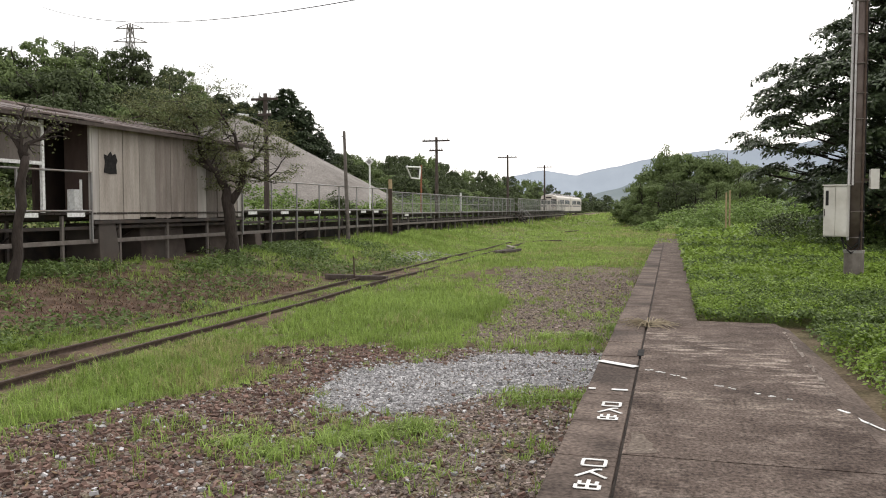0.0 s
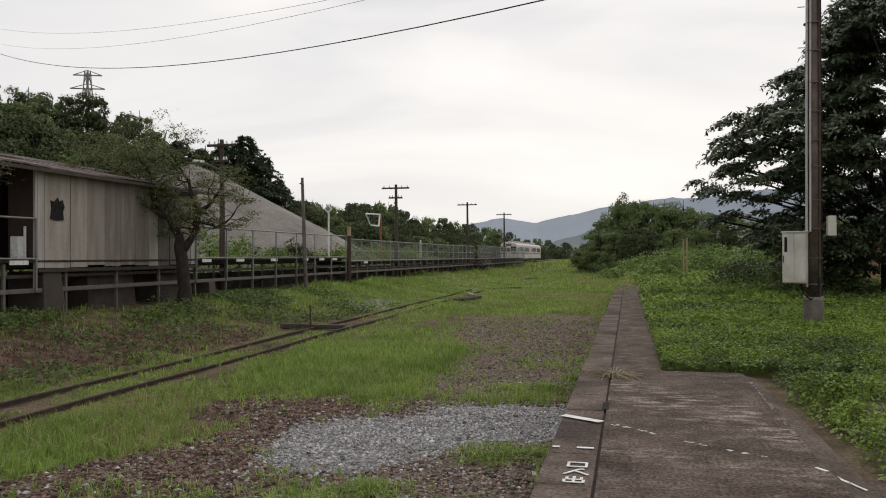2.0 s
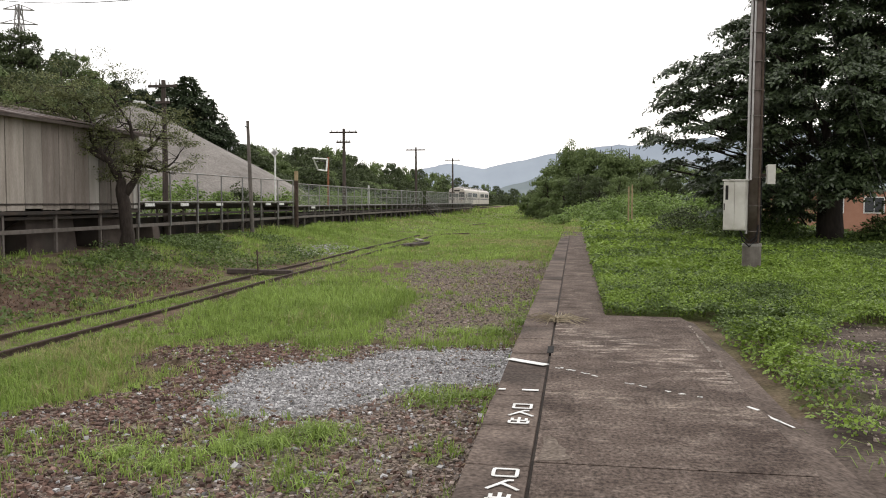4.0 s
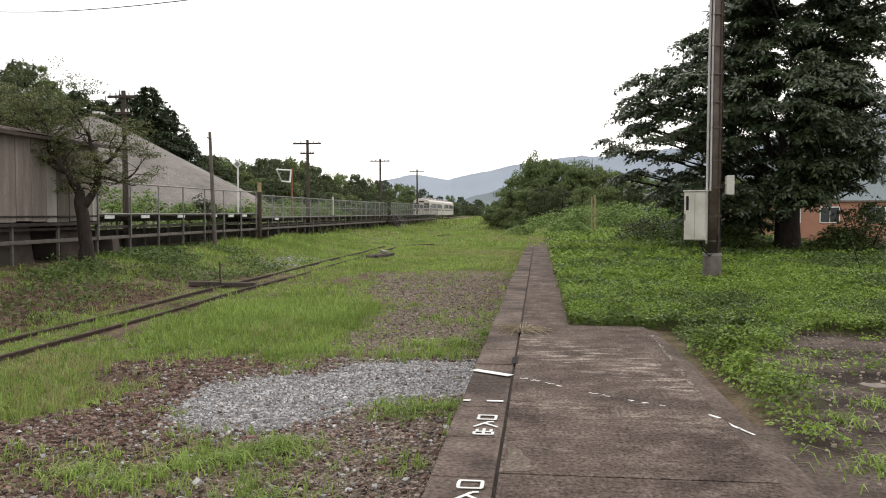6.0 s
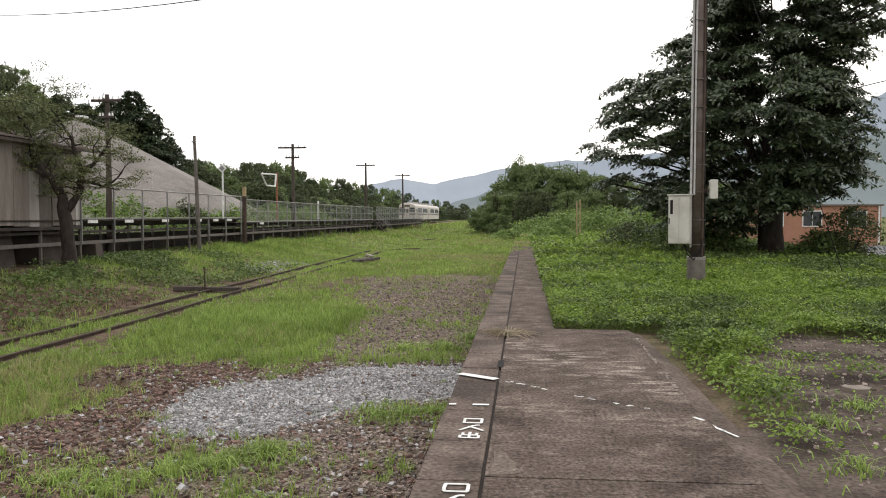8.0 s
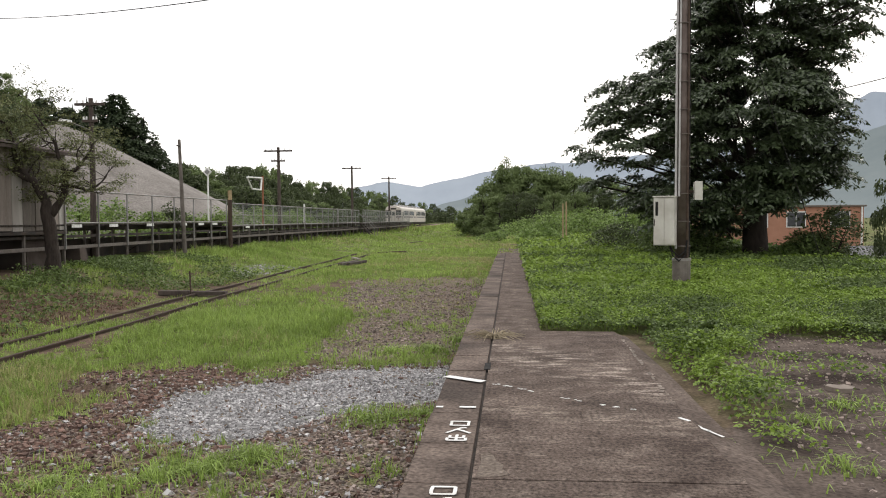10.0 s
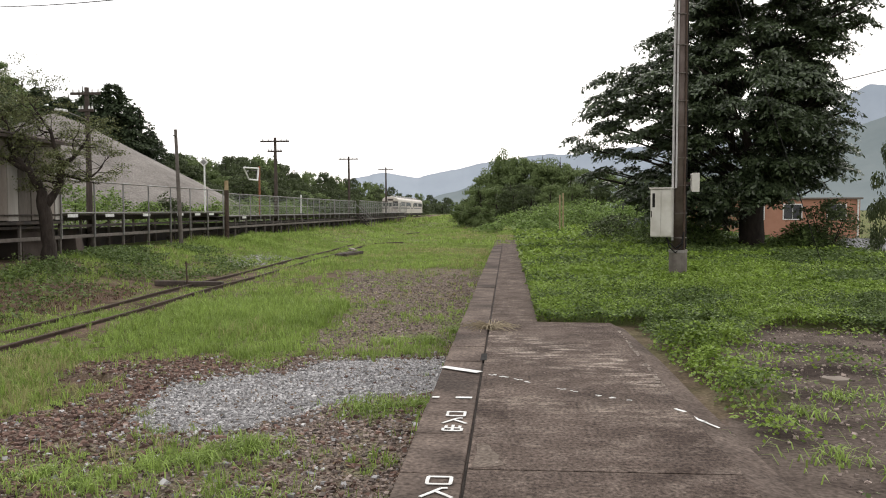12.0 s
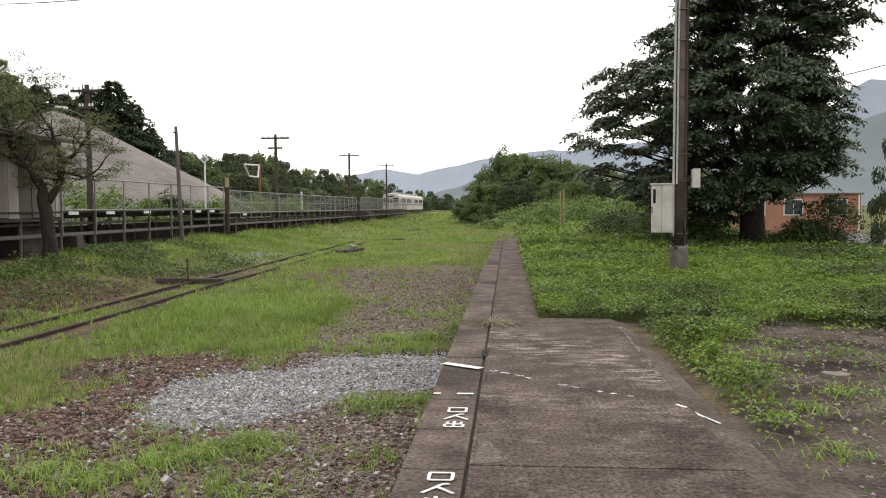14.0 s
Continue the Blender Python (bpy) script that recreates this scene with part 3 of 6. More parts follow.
def build_platform():
    base = rig("platform", "low weathered concrete station platform with coping stones", "platform", kind="structure")
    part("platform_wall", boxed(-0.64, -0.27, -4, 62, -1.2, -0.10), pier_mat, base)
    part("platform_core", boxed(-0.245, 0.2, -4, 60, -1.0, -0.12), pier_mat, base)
    # coping stones, about 0.9 m long
    cuts = [-3.6, -2.6, -1.65, -0.7, 0.25, 1.2, 2.15, 3.1, 4.02, 4.94, 5.84, 6.78, 7.75, 8.72, 9.65, 10.6]
    while cuts[-1] < 58:
        cuts.append(cuts[-1] + 0.93)
    for a, b in zip(cuts, cuts[1:]):
        bm = boxed(-0.665 + random.uniform(-0.006, 0.006), -0.268, a + 0.006, b - 0.006, -0.13, random.uniform(-0.006, 0.004), 0.012)
        part("coping_stone", bm, coping_mat, base)
    # slabs beside the coping
    bm = bmesh.new()
    ring = [(-0.245, 11.86), (-0.245, 5.05), (1.43, 5.05), (1.42, 7.0), (1.47, 9.0), (1.5, 11.4), (1.45, 11.8)]
    slab(bm, ring, -0.12, 0.0)
    part("slab", bm, concrete, base)
    bm = bmesh.new()
    slab(bm, [(-0.245, 5.028), (-0.245, -3.6), (1.4, -3.6), (1.42, 5.028)], -0.12, 0.0)
    part("slab", bm, concrete, base)
    for a, b in ((11.87, 16.5), (16.51, 21.0), (21.01, 26.5), (26.51, 33), (33.01, 41), (41.01, 58)):
        part("slab", boxed(-0.243, 0.43, a, b, -0.12, -0.003 - random.uniform(0, 0.004), 0.006), concrete, base)
    # sloping edge on the side of the weeds
    bm = bmesh.new()
    prof = [(11.6, 1.46, 1.62), (9.0, 1.475, 1.63), (7.0, 1.425, 1.62), (5.0, 1.425, 1.66), (2.0, 1.41, 1.68), (-3.6, 1.405, 1.68)]
    top = [bm.verts.new((a - 0.008, y_, -0.002)) for y_, a, b in prof]
    low = [bm.verts.new((b + 0.04 * math.sin(y_ * 3), y_ + 0.02, -0.05)) for y_, a, b in prof]
    bot = [bm.verts.new((b + 0.03, y_ + 0.02, -0.2)) for y_, a, b in prof]
    for i in range(len(prof) - 1):
        bm.faces.new((top[i], low[i], low[i + 1], top[i + 1]))
        bm.faces.new((low[i], bot[i], bot[i + 1], low[i + 1]))
    part("slab_edge", bm, coping_mat, base)
    # dirt filled joint
    part("joint_fill", boxed(-0.272, -0.24, -3.6, 58, -0.12, -0.03), deck_wood, base)
    # no real gap: a raised black block paints its shade
    part("joint_gap_shade", boxed(-0.292, -0.224, 8.75, 9.15, -0.04, 0.006, 0.003), black, base, "black block painting the shade of an open gap in the joint")
    # cream repair patch by the joint
    bm = bmesh.new()
    slab(bm, [(-0.225, 5.07), (-0.12, 5.08), (-0.04, 5.11), (-0.02, 5.16), (-0.06, 5.24), (-0.05, 5.33), (-0.1, 5.42), (-0.12, 5.55), (-0.17, 5.63), (-0.21, 5.6), (-0.2, 5.4)], -0.002, 0.003)
    part("repair_patch", bm, patch_mat, base)
    r = random.Random(4)
    # painted marks
    bm = bmesh.new()
    stroke(bm, (-0.655, 8.32), (-0.275, 8.06), 0.1, 0.012)
    part("painted_line", bm, white_paint, base)
    bm = bmesh.new()
    for i, (a, b, c, d) in enumerate(((-0.18, 7.98, -0.12, 7.95), (-0.08, 7.9, -0.05, 7.88), (-0.03, 7.87, 0.0, 7.85), (0.06, 7.78, 0.14, 7.72), (0.16, 7.66, 0.2, 7.63),
                                      (0.44, 7.4, 0.52, 7.36), (0.56, 7.3, 0.6, 7.27), (0.76, 7.14, 0.8, 7.12), (0.86, 7.06, 0.9, 7.04), (1.0, 6.98, 1.03, 6.96))):
        for f_ in (0.0, 0.4, 0.75):
            p_ = (a + (c - a) * f_, b + (d - b) * f_ + r.uniform(-0.02, 0.02))
            stroke(bm, p_, (p_[0] + r.uniform(0.01, 0.03), p_[1] - 0.012), r.uniform(0.008, 0.03), 0.006)
    part("painted_line", bm, white_paint, base)
    bm = bmesh.new()
    for (a, b), (c, d), w_ in (((1.345, 6.7), (1.405, 6.6), 0.03), ((1.395, 6.62), (1.45, 6.44), 0.04), ((1.44, 6.46), (1.5, 6.33), 0.028), ((1.49, 6.35), (1.56, 6.17), 0.018)):
        stroke(bm, (a, b), (c, d), w_, 0.004 if a < 1.39 else -0.008)
    part("painted_line", bm, white_paint, base)
    bm = bmesh.new()
    for a, b, c in ((-0.44, -0.3, 6.95), (-0.64, -0.58, 6.95)):
        stroke(bm, (a, c), (b, c), 0.045, 0.012)
    part("painted_tick", bm, white_paint, base)
    # dotted chips of old paint along the slope line
    bm = bmesh.new()
    for i in range(26):
        y_ = 11.0 - i * 0.13
        if r.random() < 0.8:
            x_ = 1.395 + 0.024 * (y_ - 7.6) + r.uniform(-0.012, 0.012)
            stroke(bm, (x_, y_), (x_ - 0.004, y_ - r.uniform(0.05, 0.16)), r.uniform(0.015, 0.045), 0.005)
    for _ in range(26):
        x_, y_ = r.uniform(-0.2, 1.3), r.uniform(4.2, 11)
        stroke(bm, (x_, y_), (x_ + r.uniform(0.006, 0.022), y_ + r.uniform(-0.01, 0.01)), r.uniform(0.006, 0.016), 0.004)
    part("paint_chips", bm, scar, base)
    # the words for entrance and exit, read from the far side; drawn as brush strokes
    for y0, s in ((6.46, 1.0), (4.86, 1.0)):
        word_strokes(base, y0, s)


def slab(bm, ring, z0, z1):
    ring = ring[::-1] if sum((b[0] - a[0]) * (b[1] + a[1]) for a, b in zip(ring, ring[1:] + ring[:1])) > 0 else ring
    a = [bm.verts.new((x, y, z1)) for x, y in ring]
    c = [bm.verts.new((x, y, z0)) for x, y in ring]
    bm.faces.new(a)
    n = len(ring)
    for k in range(n):
        bm.faces.new((c[k], c[(k + 1) % n], a[(k + 1) % n], a[k]))


def word_strokes(base, y0, s):
    """Three hand-painted characters, top to bottom as read from the far side, between x -0.52 and -0.3."""
    glyphs = {
        "kuchi": (0.0, [((0.08, 0.1), (0.92, 0.1)), ((0.08, 0.9), (0.92, 0.9)), ((0.1, 0.1), (0.1, 0.9)), ((0.9, 0.1), (0.9, 0.9))]),
        "iri": (0.215, [((0.62, 0.95), (0.0, 0.02)), ((0.5, 0.6), (1.05, 0.0)), ((0.62, 0.95), (0.85, 0.98))]),
        "de": (0.43, [((0.5, 0.0), (0.5, 1.0)), ((0.08, 0.05), (0.92, 0.05)), ((0.1, 0.05), (0.1, 0.45)), ((0.9, 0.05), (0.9, 0.45)), ((0.18, 0.5), (0.82, 0.5)),
                      ((0.2, 0.5), (0.2, 0.85)), ((0.8, 0.5), (0.8, 0.85))]),
    }
    for down, lines in glyphs.values():
        bm = bmesh.new()
        for p, q in lines:
            # read from the far side: turned by half a turn
            f = lambda u, v: (-0.315 - u * 0.17 * s, y0 - down * 0.98 - 0.16 * s + (v - 0.0) * 0.16 * s)
            stroke(bm, f(1 - p[0], p[1]), f(1 - q[0], q[1]), 0.022, 0.0125 + random.uniform(0, 0.001))
        part("painted_character", bm, white_paint, base)


build_platform()

# ---------------------------------------------------------------- disused track


def rail_mesh(y0, y1, x, z, drift):
    bm = bmesh.new()
    prof = [(-0.055, 0), (0.055, 0), (0.05, 0.015), (0.01, 0.03), (0.01, 0.09), (0.033, 0.1), (0.033, 0.128), (-0.033, 0.128), (-0.033, 0.1), (-0.01, 0.09), (-0.01, 0.03), (-0.05, 0.015)]
    n = 24
    rings = []
    for i in range(n + 1):
        y = y0 + (y1 - y0) * i / n
        dx = drift * (i / n) + 0.02 * math.sin(i * 1.3)
        dz = 0.015 * math.sin(i * 0.9)
        rings.append([bm.verts.new((x + dx + a, y, z + b + dz)) for a, b in prof])
    for a, b in zip(rings, rings[1:]):
        for k in range(12):
            bm.faces.new((a[k], b[k], b[(k + 1) % 12], a[(k + 1) % 12]))
    bm.faces.new(rings[0])
    bm.faces.new(rings[-1][::-1])
    return bm


def build_siding():
    tr = rig("siding_track", "rusty disused railway track sunk in grass", "railway track", kind="structure")
    part("rail", rail_mesh(6.0, 58.0, -8.77, -0.908, -1.1), rust, tr)
    part("rail", rail_mesh(6.0, 58.0, -9.87, -0.908, -1.1), rust, tr)
    sl = boxed(-1.0, 1.0, -0.1, 0.1, -0.14, 0, 0.015)
    me = bpy.data.meshes.new("sleeper")
    sl.to_mesh(me)
    sl.free()
    for i in range(69):
        ob = put("sleeper", me, old_wood, tr)
        y = 6.3 + i * 0.74
        ob.location = (-9.32 - 1.1 * (y - 6) / 52, y, -0.905 - 0.03 * random.random())
    # timber stop across the rails with its iron rod
    stop = rig("wheel_stop", "weathered timber laid across the rails with an iron rod", "wheel stop")
    part("timber", boxed(-11.55, -10.5, 26.1, 26.34, -0.84, -0.68, 0.03), mast_wood, stop)
    part("timber", boxed(-10.48, -9.3, 26.14, 26.4, -0.84, -0.7, 0.03), mast_wood, stop)
    part("rod", tubed([(-10.42, 26.05, -0.8), (-10.43, 26.05, -0.2), (-10.45, 26.05, -0.03)], 0.028, 8), rust, stop)
    # loose timbers at the track's end
    for i, (x0, y0, x1, y1, w) in enumerate(((-8.95, 42.6, -8.7, 46.4, 0.22), (-8.6, 43.0, -8.2, 46.0, 0.18))):
        bm = bmesh.new()
        d = Vector((x1 - x0, y1 - y0, 0))
        box(bm, -w / 2, w / 2, 0, d.length, 0, 0.16, 0.03, pose(x0, y0, -0.82, 0, 0, -math.degrees(math.atan2(d.x, d.y))))
        tagged(part("loose_timber", bm, mast_wood), "old loose sleeper timber lying in the grass", "timber", "loose timbers")
    for x0, y0, x1, y1 in ((-9.4, 58.0, -7.7, 60.2), (-10.2, 83.0, -9.3, 87.0)):
        tagged(part("old_rail", tubed([(x0, y0, -0.74), ((x0 + x1) / 2, (y0 + y1) / 2, -0.72), (x1, y1, -0.74)], 0.05, 6), rust), "rusty rail length lying in the grass", "rail", "old rails")
    bm = bmesh.new()
    box(bm, -0.1, 0.1, 0, 0.9, 0, 0.08, 0.02, pose(-8.55, 46.0, -0.66, 4, 0, 35))
    tagged(part("broken_board", bm, panel_beige), "pale broken board lying on loose timbers", "board")


build_siding()

# ---------------------------------------------------------------- far deck platform with fence
DX = -17.0
ANCHOR = 48.3


def deck_z(y):
    return 1.5 if y < ANCHOR else 1.26


def build_deck():
    deck = rig("deck_platform", "raised dark timber deck platform on steel posts", "platform", kind="structure")
    for y0, y1 in ((11.0, 21.0), (21.02, ANCHOR), (ANCHOR + 0.02, 92), (92.02, 137)):
        z = deck_z((y0 + y1) / 2)
        part("beam", boxed(DX - 0.38, DX - 0.3, y0, y1, z - 0.22, z - 0.06, 0.01), steel_dark, deck)
        part("beam", boxed(DX - 0.12, DX - 0.04, y0, y1, z - 0.52, z - 0.42, 0.01), steel_dark, deck)
        part("lower_rail", boxed(DX - 0.04, DX + 0.05, y0, y1, 0.55, 0.68, 0.01), pole_base_mat, deck)
        part("beam", boxed(DX - 2.1, DX - 2.0, y0, y1, z - 0.3, z - 0.06, 0.01), steel_dark, deck)
    # added dark sheets at the back stand in for the shade under the deck
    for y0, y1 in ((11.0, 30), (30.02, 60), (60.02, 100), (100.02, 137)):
        part("under_deck_shade_sheet", boxed(DX - 2.2, DX - 2.12, y0, y1, -0.6, 1.0 if y1 < 40 else 0.85), steel_dark, deck)
    # cross planks
    pl = boxed(-2.25, 0.06, 0.01, 0.29, -0.06, 0.0, 0.006)
    me = bpy.data.meshes.new("deck_plank")
    pl.to_mesh(me)
    pl.free()
    wide = boxed(-2.25, 0.06, 0.02, 2.48, -0.06, 0.0, 0.006)
    mw = bpy.data.meshes.new("deck_panel")
    wide.to_mesh(mw)
    wide.free()
    y = 11.0
    while y < 66:
        ob = put("deck_plank", me, deck_wood, deck)
        ob.location = (DX, y, deck_z(y) + random.uniform(-0.004, 0.004))
        y += 0.3
    while y < 136:
        ob = put("deck_panel", mw, deck_wood, deck)
        ob.location = (DX, y, deck_z(y))
        y += 2.5
    # posts to the ground
    pm = boxed(-0.045, 0.045, -0.045, 0.045, 0, 1, 0.006)
    me = bpy.data.meshes.new("support_post")
    pm.to_mesh(me)
    pm.free()
    y = 12.0
    while y < 137:
        for dx, mat in ((-0.04, steel_pale if y < 30 else steel_dark), (-2.0, steel_dark)):
            g = float(ground_height(DX + dx, y)) - 0.15
            ob = put("support_post", me, None, deck)
            ob.location, ob.scale = (DX + dx, y, g), (1, 1, deck_z(y) - 0.1 - g)
        y += 2.6 if y < ANCHOR else 2.1
    me.materials.append(pole_base_mat)
    # braces below, front to back
    y = 13.3
    while y < 90:
        part("brace", tubed([(DX - 0.1, y, deck_z(y) - 0.35), (DX - 1.95, y, 0.1)], 0.03, 5), steel_dark, deck)
        y += 5.2


build_deck()


def build_fences():
    """Tube handrails in runs along the front of the deck."""
    pm = boxed(-0.028, 0.028, -0.028, 0.028, 0, 1, 0.006)
    me = bpy.data.meshes.new("fence_post")
    pm.to_mesh(me)
    pm.free()
    me.materials.append(steel_pale)
    for y0, y1, top, gap, foot, mat in ((12.0, 20.95, 2.72, 2.6, 0.6, steel_pale), (30.1, ANCHOR - 0.3, 2.82, 2.6, 0.55, steel_pale), (ANCHOR + 0.5, 91, 2.66, 2.2, 0.9, steel_pale), (93.5, 137, 2.76, 1.5, 0.9, steel_pale)):
        fence = rig("handrail_fence", "galvanised tube handrail fence on the deck edge", "fence", "deck fences")
        z = deck_z(y0)
        n = max(1, round((y1 - y0) / gap))
        for i in range(n + 1):
            ob = put("fence_post", me, None, fence)
            ob.location, ob.scale = (DX + 0.09, y0 + (y1 - y0) * i / n, foot), (1, 1, top - foot)
        part("top_rail", tubed([(DX + 0.09, y0, top), (DX + 0.09, (y0 + y1) / 2, top - 0.015), (DX + 0.09, y1, top)], 0.032, 8), steel_pale, fence)
        part("bottom_rail", tubed([(DX + 0.09, y0, z + 0.05), (DX + 0.09, y1, z + 0.05)], 0.028, 8), steel_pale, fence)
        if y0 > 40:
            part("mid_rail", tubed([(DX + 0.09, y0, (top + z) / 2), (DX + 0.09, y1, (top + z) / 2)], 0.02, 6), steel_pale, fence)
            # wire mesh between the posts: thin crossing wires
            verts, faces = [], []
            step_ = 0.11 if y0 < 90 else 0.16
            y = y0
            t = 0.006 if y0 < 90 else 0.012
            while y < y1:
                b = len(verts)
                verts += [(DX + 0.1, y - t, z + 0.06), (DX + 0.1, y + t, z + 0.06), (DX + 0.1, y + t, top - 0.03), (DX + 0.1, y - t, top - 0.03)]
                faces.append((b, b + 1, b + 2, b + 3))
                y += step_
            zz = z + 0.1
            while zz < top:
                b = len(verts)
                verts += [(DX + 0.103, y0, zz - t * 0.7), (DX + 0.103, y1, zz - t * 0.7), (DX + 0.103, y1, zz + t * 0.7), (DX + 0.103, y0, zz + t * 0.7)]
                faces.append((b, b + 1, b + 2, b + 3))
                zz += step_
            net = put("wire_mesh", mesh_arrays("wire_mesh", np.array(verts), np.array(faces)), net_mat, fence, "thin grey wire mesh")
            net["kind"] = "stuff"
    # pale label plates below the rail
    pm = boxed(0, 0.025, 0, 0.75, 0, 0.13, 0.004)
    mp = bpy.data.meshes.new("label_plate")
    pm.to_mesh(mp)
    pm.free()
    mp.materials.append(white_paint)
    for y in (18.0, 19.9, 30.6, 33.6, 37.2, 41.2, 43.6, 45.7, 51.6):
        ob = new("label_plate", mp)
        ob.location = (DX + 0.06, y, deck_z(y) - 0.13)
        tagged(ob, "small pale plate fixed under the handrail", "plate", "label plates")


build_fences()


def build_deck_furniture():
    # heavy post where the deck steps down
    post = rig("boundary_post", "thick dark steel post with a pale tip", "post")
    part("shaft", tubed([(DX + 0.2, ANCHOR, -0.4), (DX + 0.2, ANCHOR, 2.85)], 0.13, 10), rust, post)
    part("tip", tubed([(DX + 0.2, ANCHOR, 2.85), (DX + 0.2, ANCHOR, 3.42)], 0.12, 10), stake_mat, post, "pale ochre tip")
    pole = rig("signal_pole", "slender grey steel pole beside the deck", "pole")
    part("shaft", tubed([(DX + 0.3, 41.1, -0.4), (DX + 0.24, 41.0, 2.5), (DX + 0.17, 40.9, 5.75)], [0.11, 0.1, 0.075], 10), pole_base_mat, pole)
    part("bracket", tubed([(DX + 0.2, 40.9, 5.4), (DX + 0.2, 40.5, 5.42)], 0.03, 6), steel_dark, pole)
    # stop marker behind the fence
    sign = rig("stop_marker", "white diamond marker board on a thin white post", "sign")
    part("post", tubed([(-22.9, 61.0, 0.1), (-22.9, 61.0, 5.1)], 0.07, 8), white_paint, sign)
    bm = bmesh.new()
    box(bm, -0.25, 0.25, -0.03, 0.03, -0.25, 0.25, 0.01, pose(-22.9, 60.9, 5.3, 0, 45, 0))
    board = part("board", bm, white_paint, sign)
    bm = bmesh.new()
    box(bm, -0.15, 0.15, -0.01, 0.01, -0.15, 0.15, 0.004, pose(-22.9, 60.86, 5.3, 0, 45, 0))
    part("board_face", bm, steel_pale, board)
    # mirror on a rusty post
    mir = rig("platform_mirror", "open rectangular frame on a rusty orange post", "mirror frame")
    part("post", tubed([(DX - 0.5, 57.2, 1.2), (DX - 0.5, 57.2, 4.75)], 0.07, 8), rust_red, mir)
    bm = bmesh.new()
    c = [(DX - 0.55, 53.9, 4.5), (DX - 0.5, 57.0, 4.6), (DX - 0.45, 56.6, 3.75), (DX - 0.5, 54.8, 3.75)]
    for a, b in zip(c, c[1:] + c[:1]):
        tube(bm, [a, b], 0.06, 6)
    part("frame", bm, white_paint, mir)
    bm = bmesh.new()
    tube(bm, [(DX - 0.5, 55.2, 4.4), (DX - 0.48, 56.5, 4.4), (DX - 0.47, 56.3, 4.0)], 0.04, 5)
    part("hood", bm, steel_dark, mir)
    sp = rig("distance_post", "short white post standing on the deck", "post")
    part("shaft", tubed([(DX - 0.4, 68.5, 1.2), (DX - 0.4, 68.5, 2.95)], 0.075, 8), white_paint, sp)
    part("foot", boxed(DX - 0.6, DX - 0.2, 68.3, 68.7, 1.24, 1.4, 0.02), steel_dark, sp)
    sp = rig("marker_post", "plain pale post behind the mesh fence", "post")
    part("shaft", tubed([(DX - 0.3, 81.5, 1.2), (DX - 0.3, 81.5, 2.75)], 0.05, 8), steel_pale, sp)
    part("foot", boxed(DX - 0.45, DX - 0.15, 81.35, 81.65, 1.24, 1.36, 0.02), steel_dark, sp)
    # steps down from the deck
    st = rig("deck_steps", "steep steel steps with handrails down from the deck", "steps")
    g = -0.6
    for i in range(8):
        f_ = i / 7
        part("tread", boxed(DX + 0.1 + 1.5 * f_, DX + 0.4 + 1.5 * f_, 91.2, 93.2, 1.2 - 1.7 * f_ - 0.04, 1.2 - 1.7 * f_, 0.005), steel_dark, st)
    for y in (91.2, 93.2):
        part("stringer", tubed([(DX + 0.1, y, 1.2), (DX + 1.8, y, -0.6)], 0.06, 6), steel_dark, st)
        part("handrail", tubed([(DX + 0.1, y, 2.3), (DX + 1.8, y, 0.6), (DX + 1.8, y, -0.7)], 0.04, 6), steel_pale, st)


build_deck_furniture()


def line_mast(y, top, x=-17.6, arms=2, reach=1.1):
    m = rig("telegraph_pole", "dark wooden telegraph pole with cross-arms", "utility pole", "telegraph poles")
    part("shaft", tubed([(x, y, -0.4), (x + 0.03, y, top * 0.5), (x, y, top)], [0.15, 0.13, 0.1], 10), mast_wood, m)
    for i in range(arms):
        w = reach if i == 0 else reach * 0.5
        z = top - 0.35 - 0.75 * i
        arm = part("cross_arm", boxed(x - w, x + w, y - 0.16, y - 0.05, z, z + 0.12, 0.01), mast_wood, m)
        for dx in (-0.85 * w, -0.45 * w, 0.45 * w, 0.85 * w):
            part("insulator", tubed([(x + dx, y - 0.1, z + 0.11), (x + dx, y - 0.1, z + 0.26)], [0.05, 0.03], 6), white_paint, arm)


line_mast(61.6, 7.15)
line_mast(90.6, 7.6, arms=1)
line_mast(118.5, 7.85, arms=1)
line_mast(36.2, 7.2, -19.0, 2, 0.7)

# wall lamp on the nearest mast
lamp = rig("mast_lamp", "small white lamp on a short arm", "lamp")
part("arm", tubed([(-19.0, 36.1, 5.75), (-19.4, 35.2, 6.0)], 0.025, 6), steel_pale, lamp)
bm = bmesh.new()
box(bm, -0.09, 0.09, -0.3, 0.3, -0.05, 0.06, 0.03, pose(-19.5, 34.9, 6.03, 0, 0, -20))
part("head", bm, white_paint, lamp)

# ---------------------------------------------------------------- shed on the deck


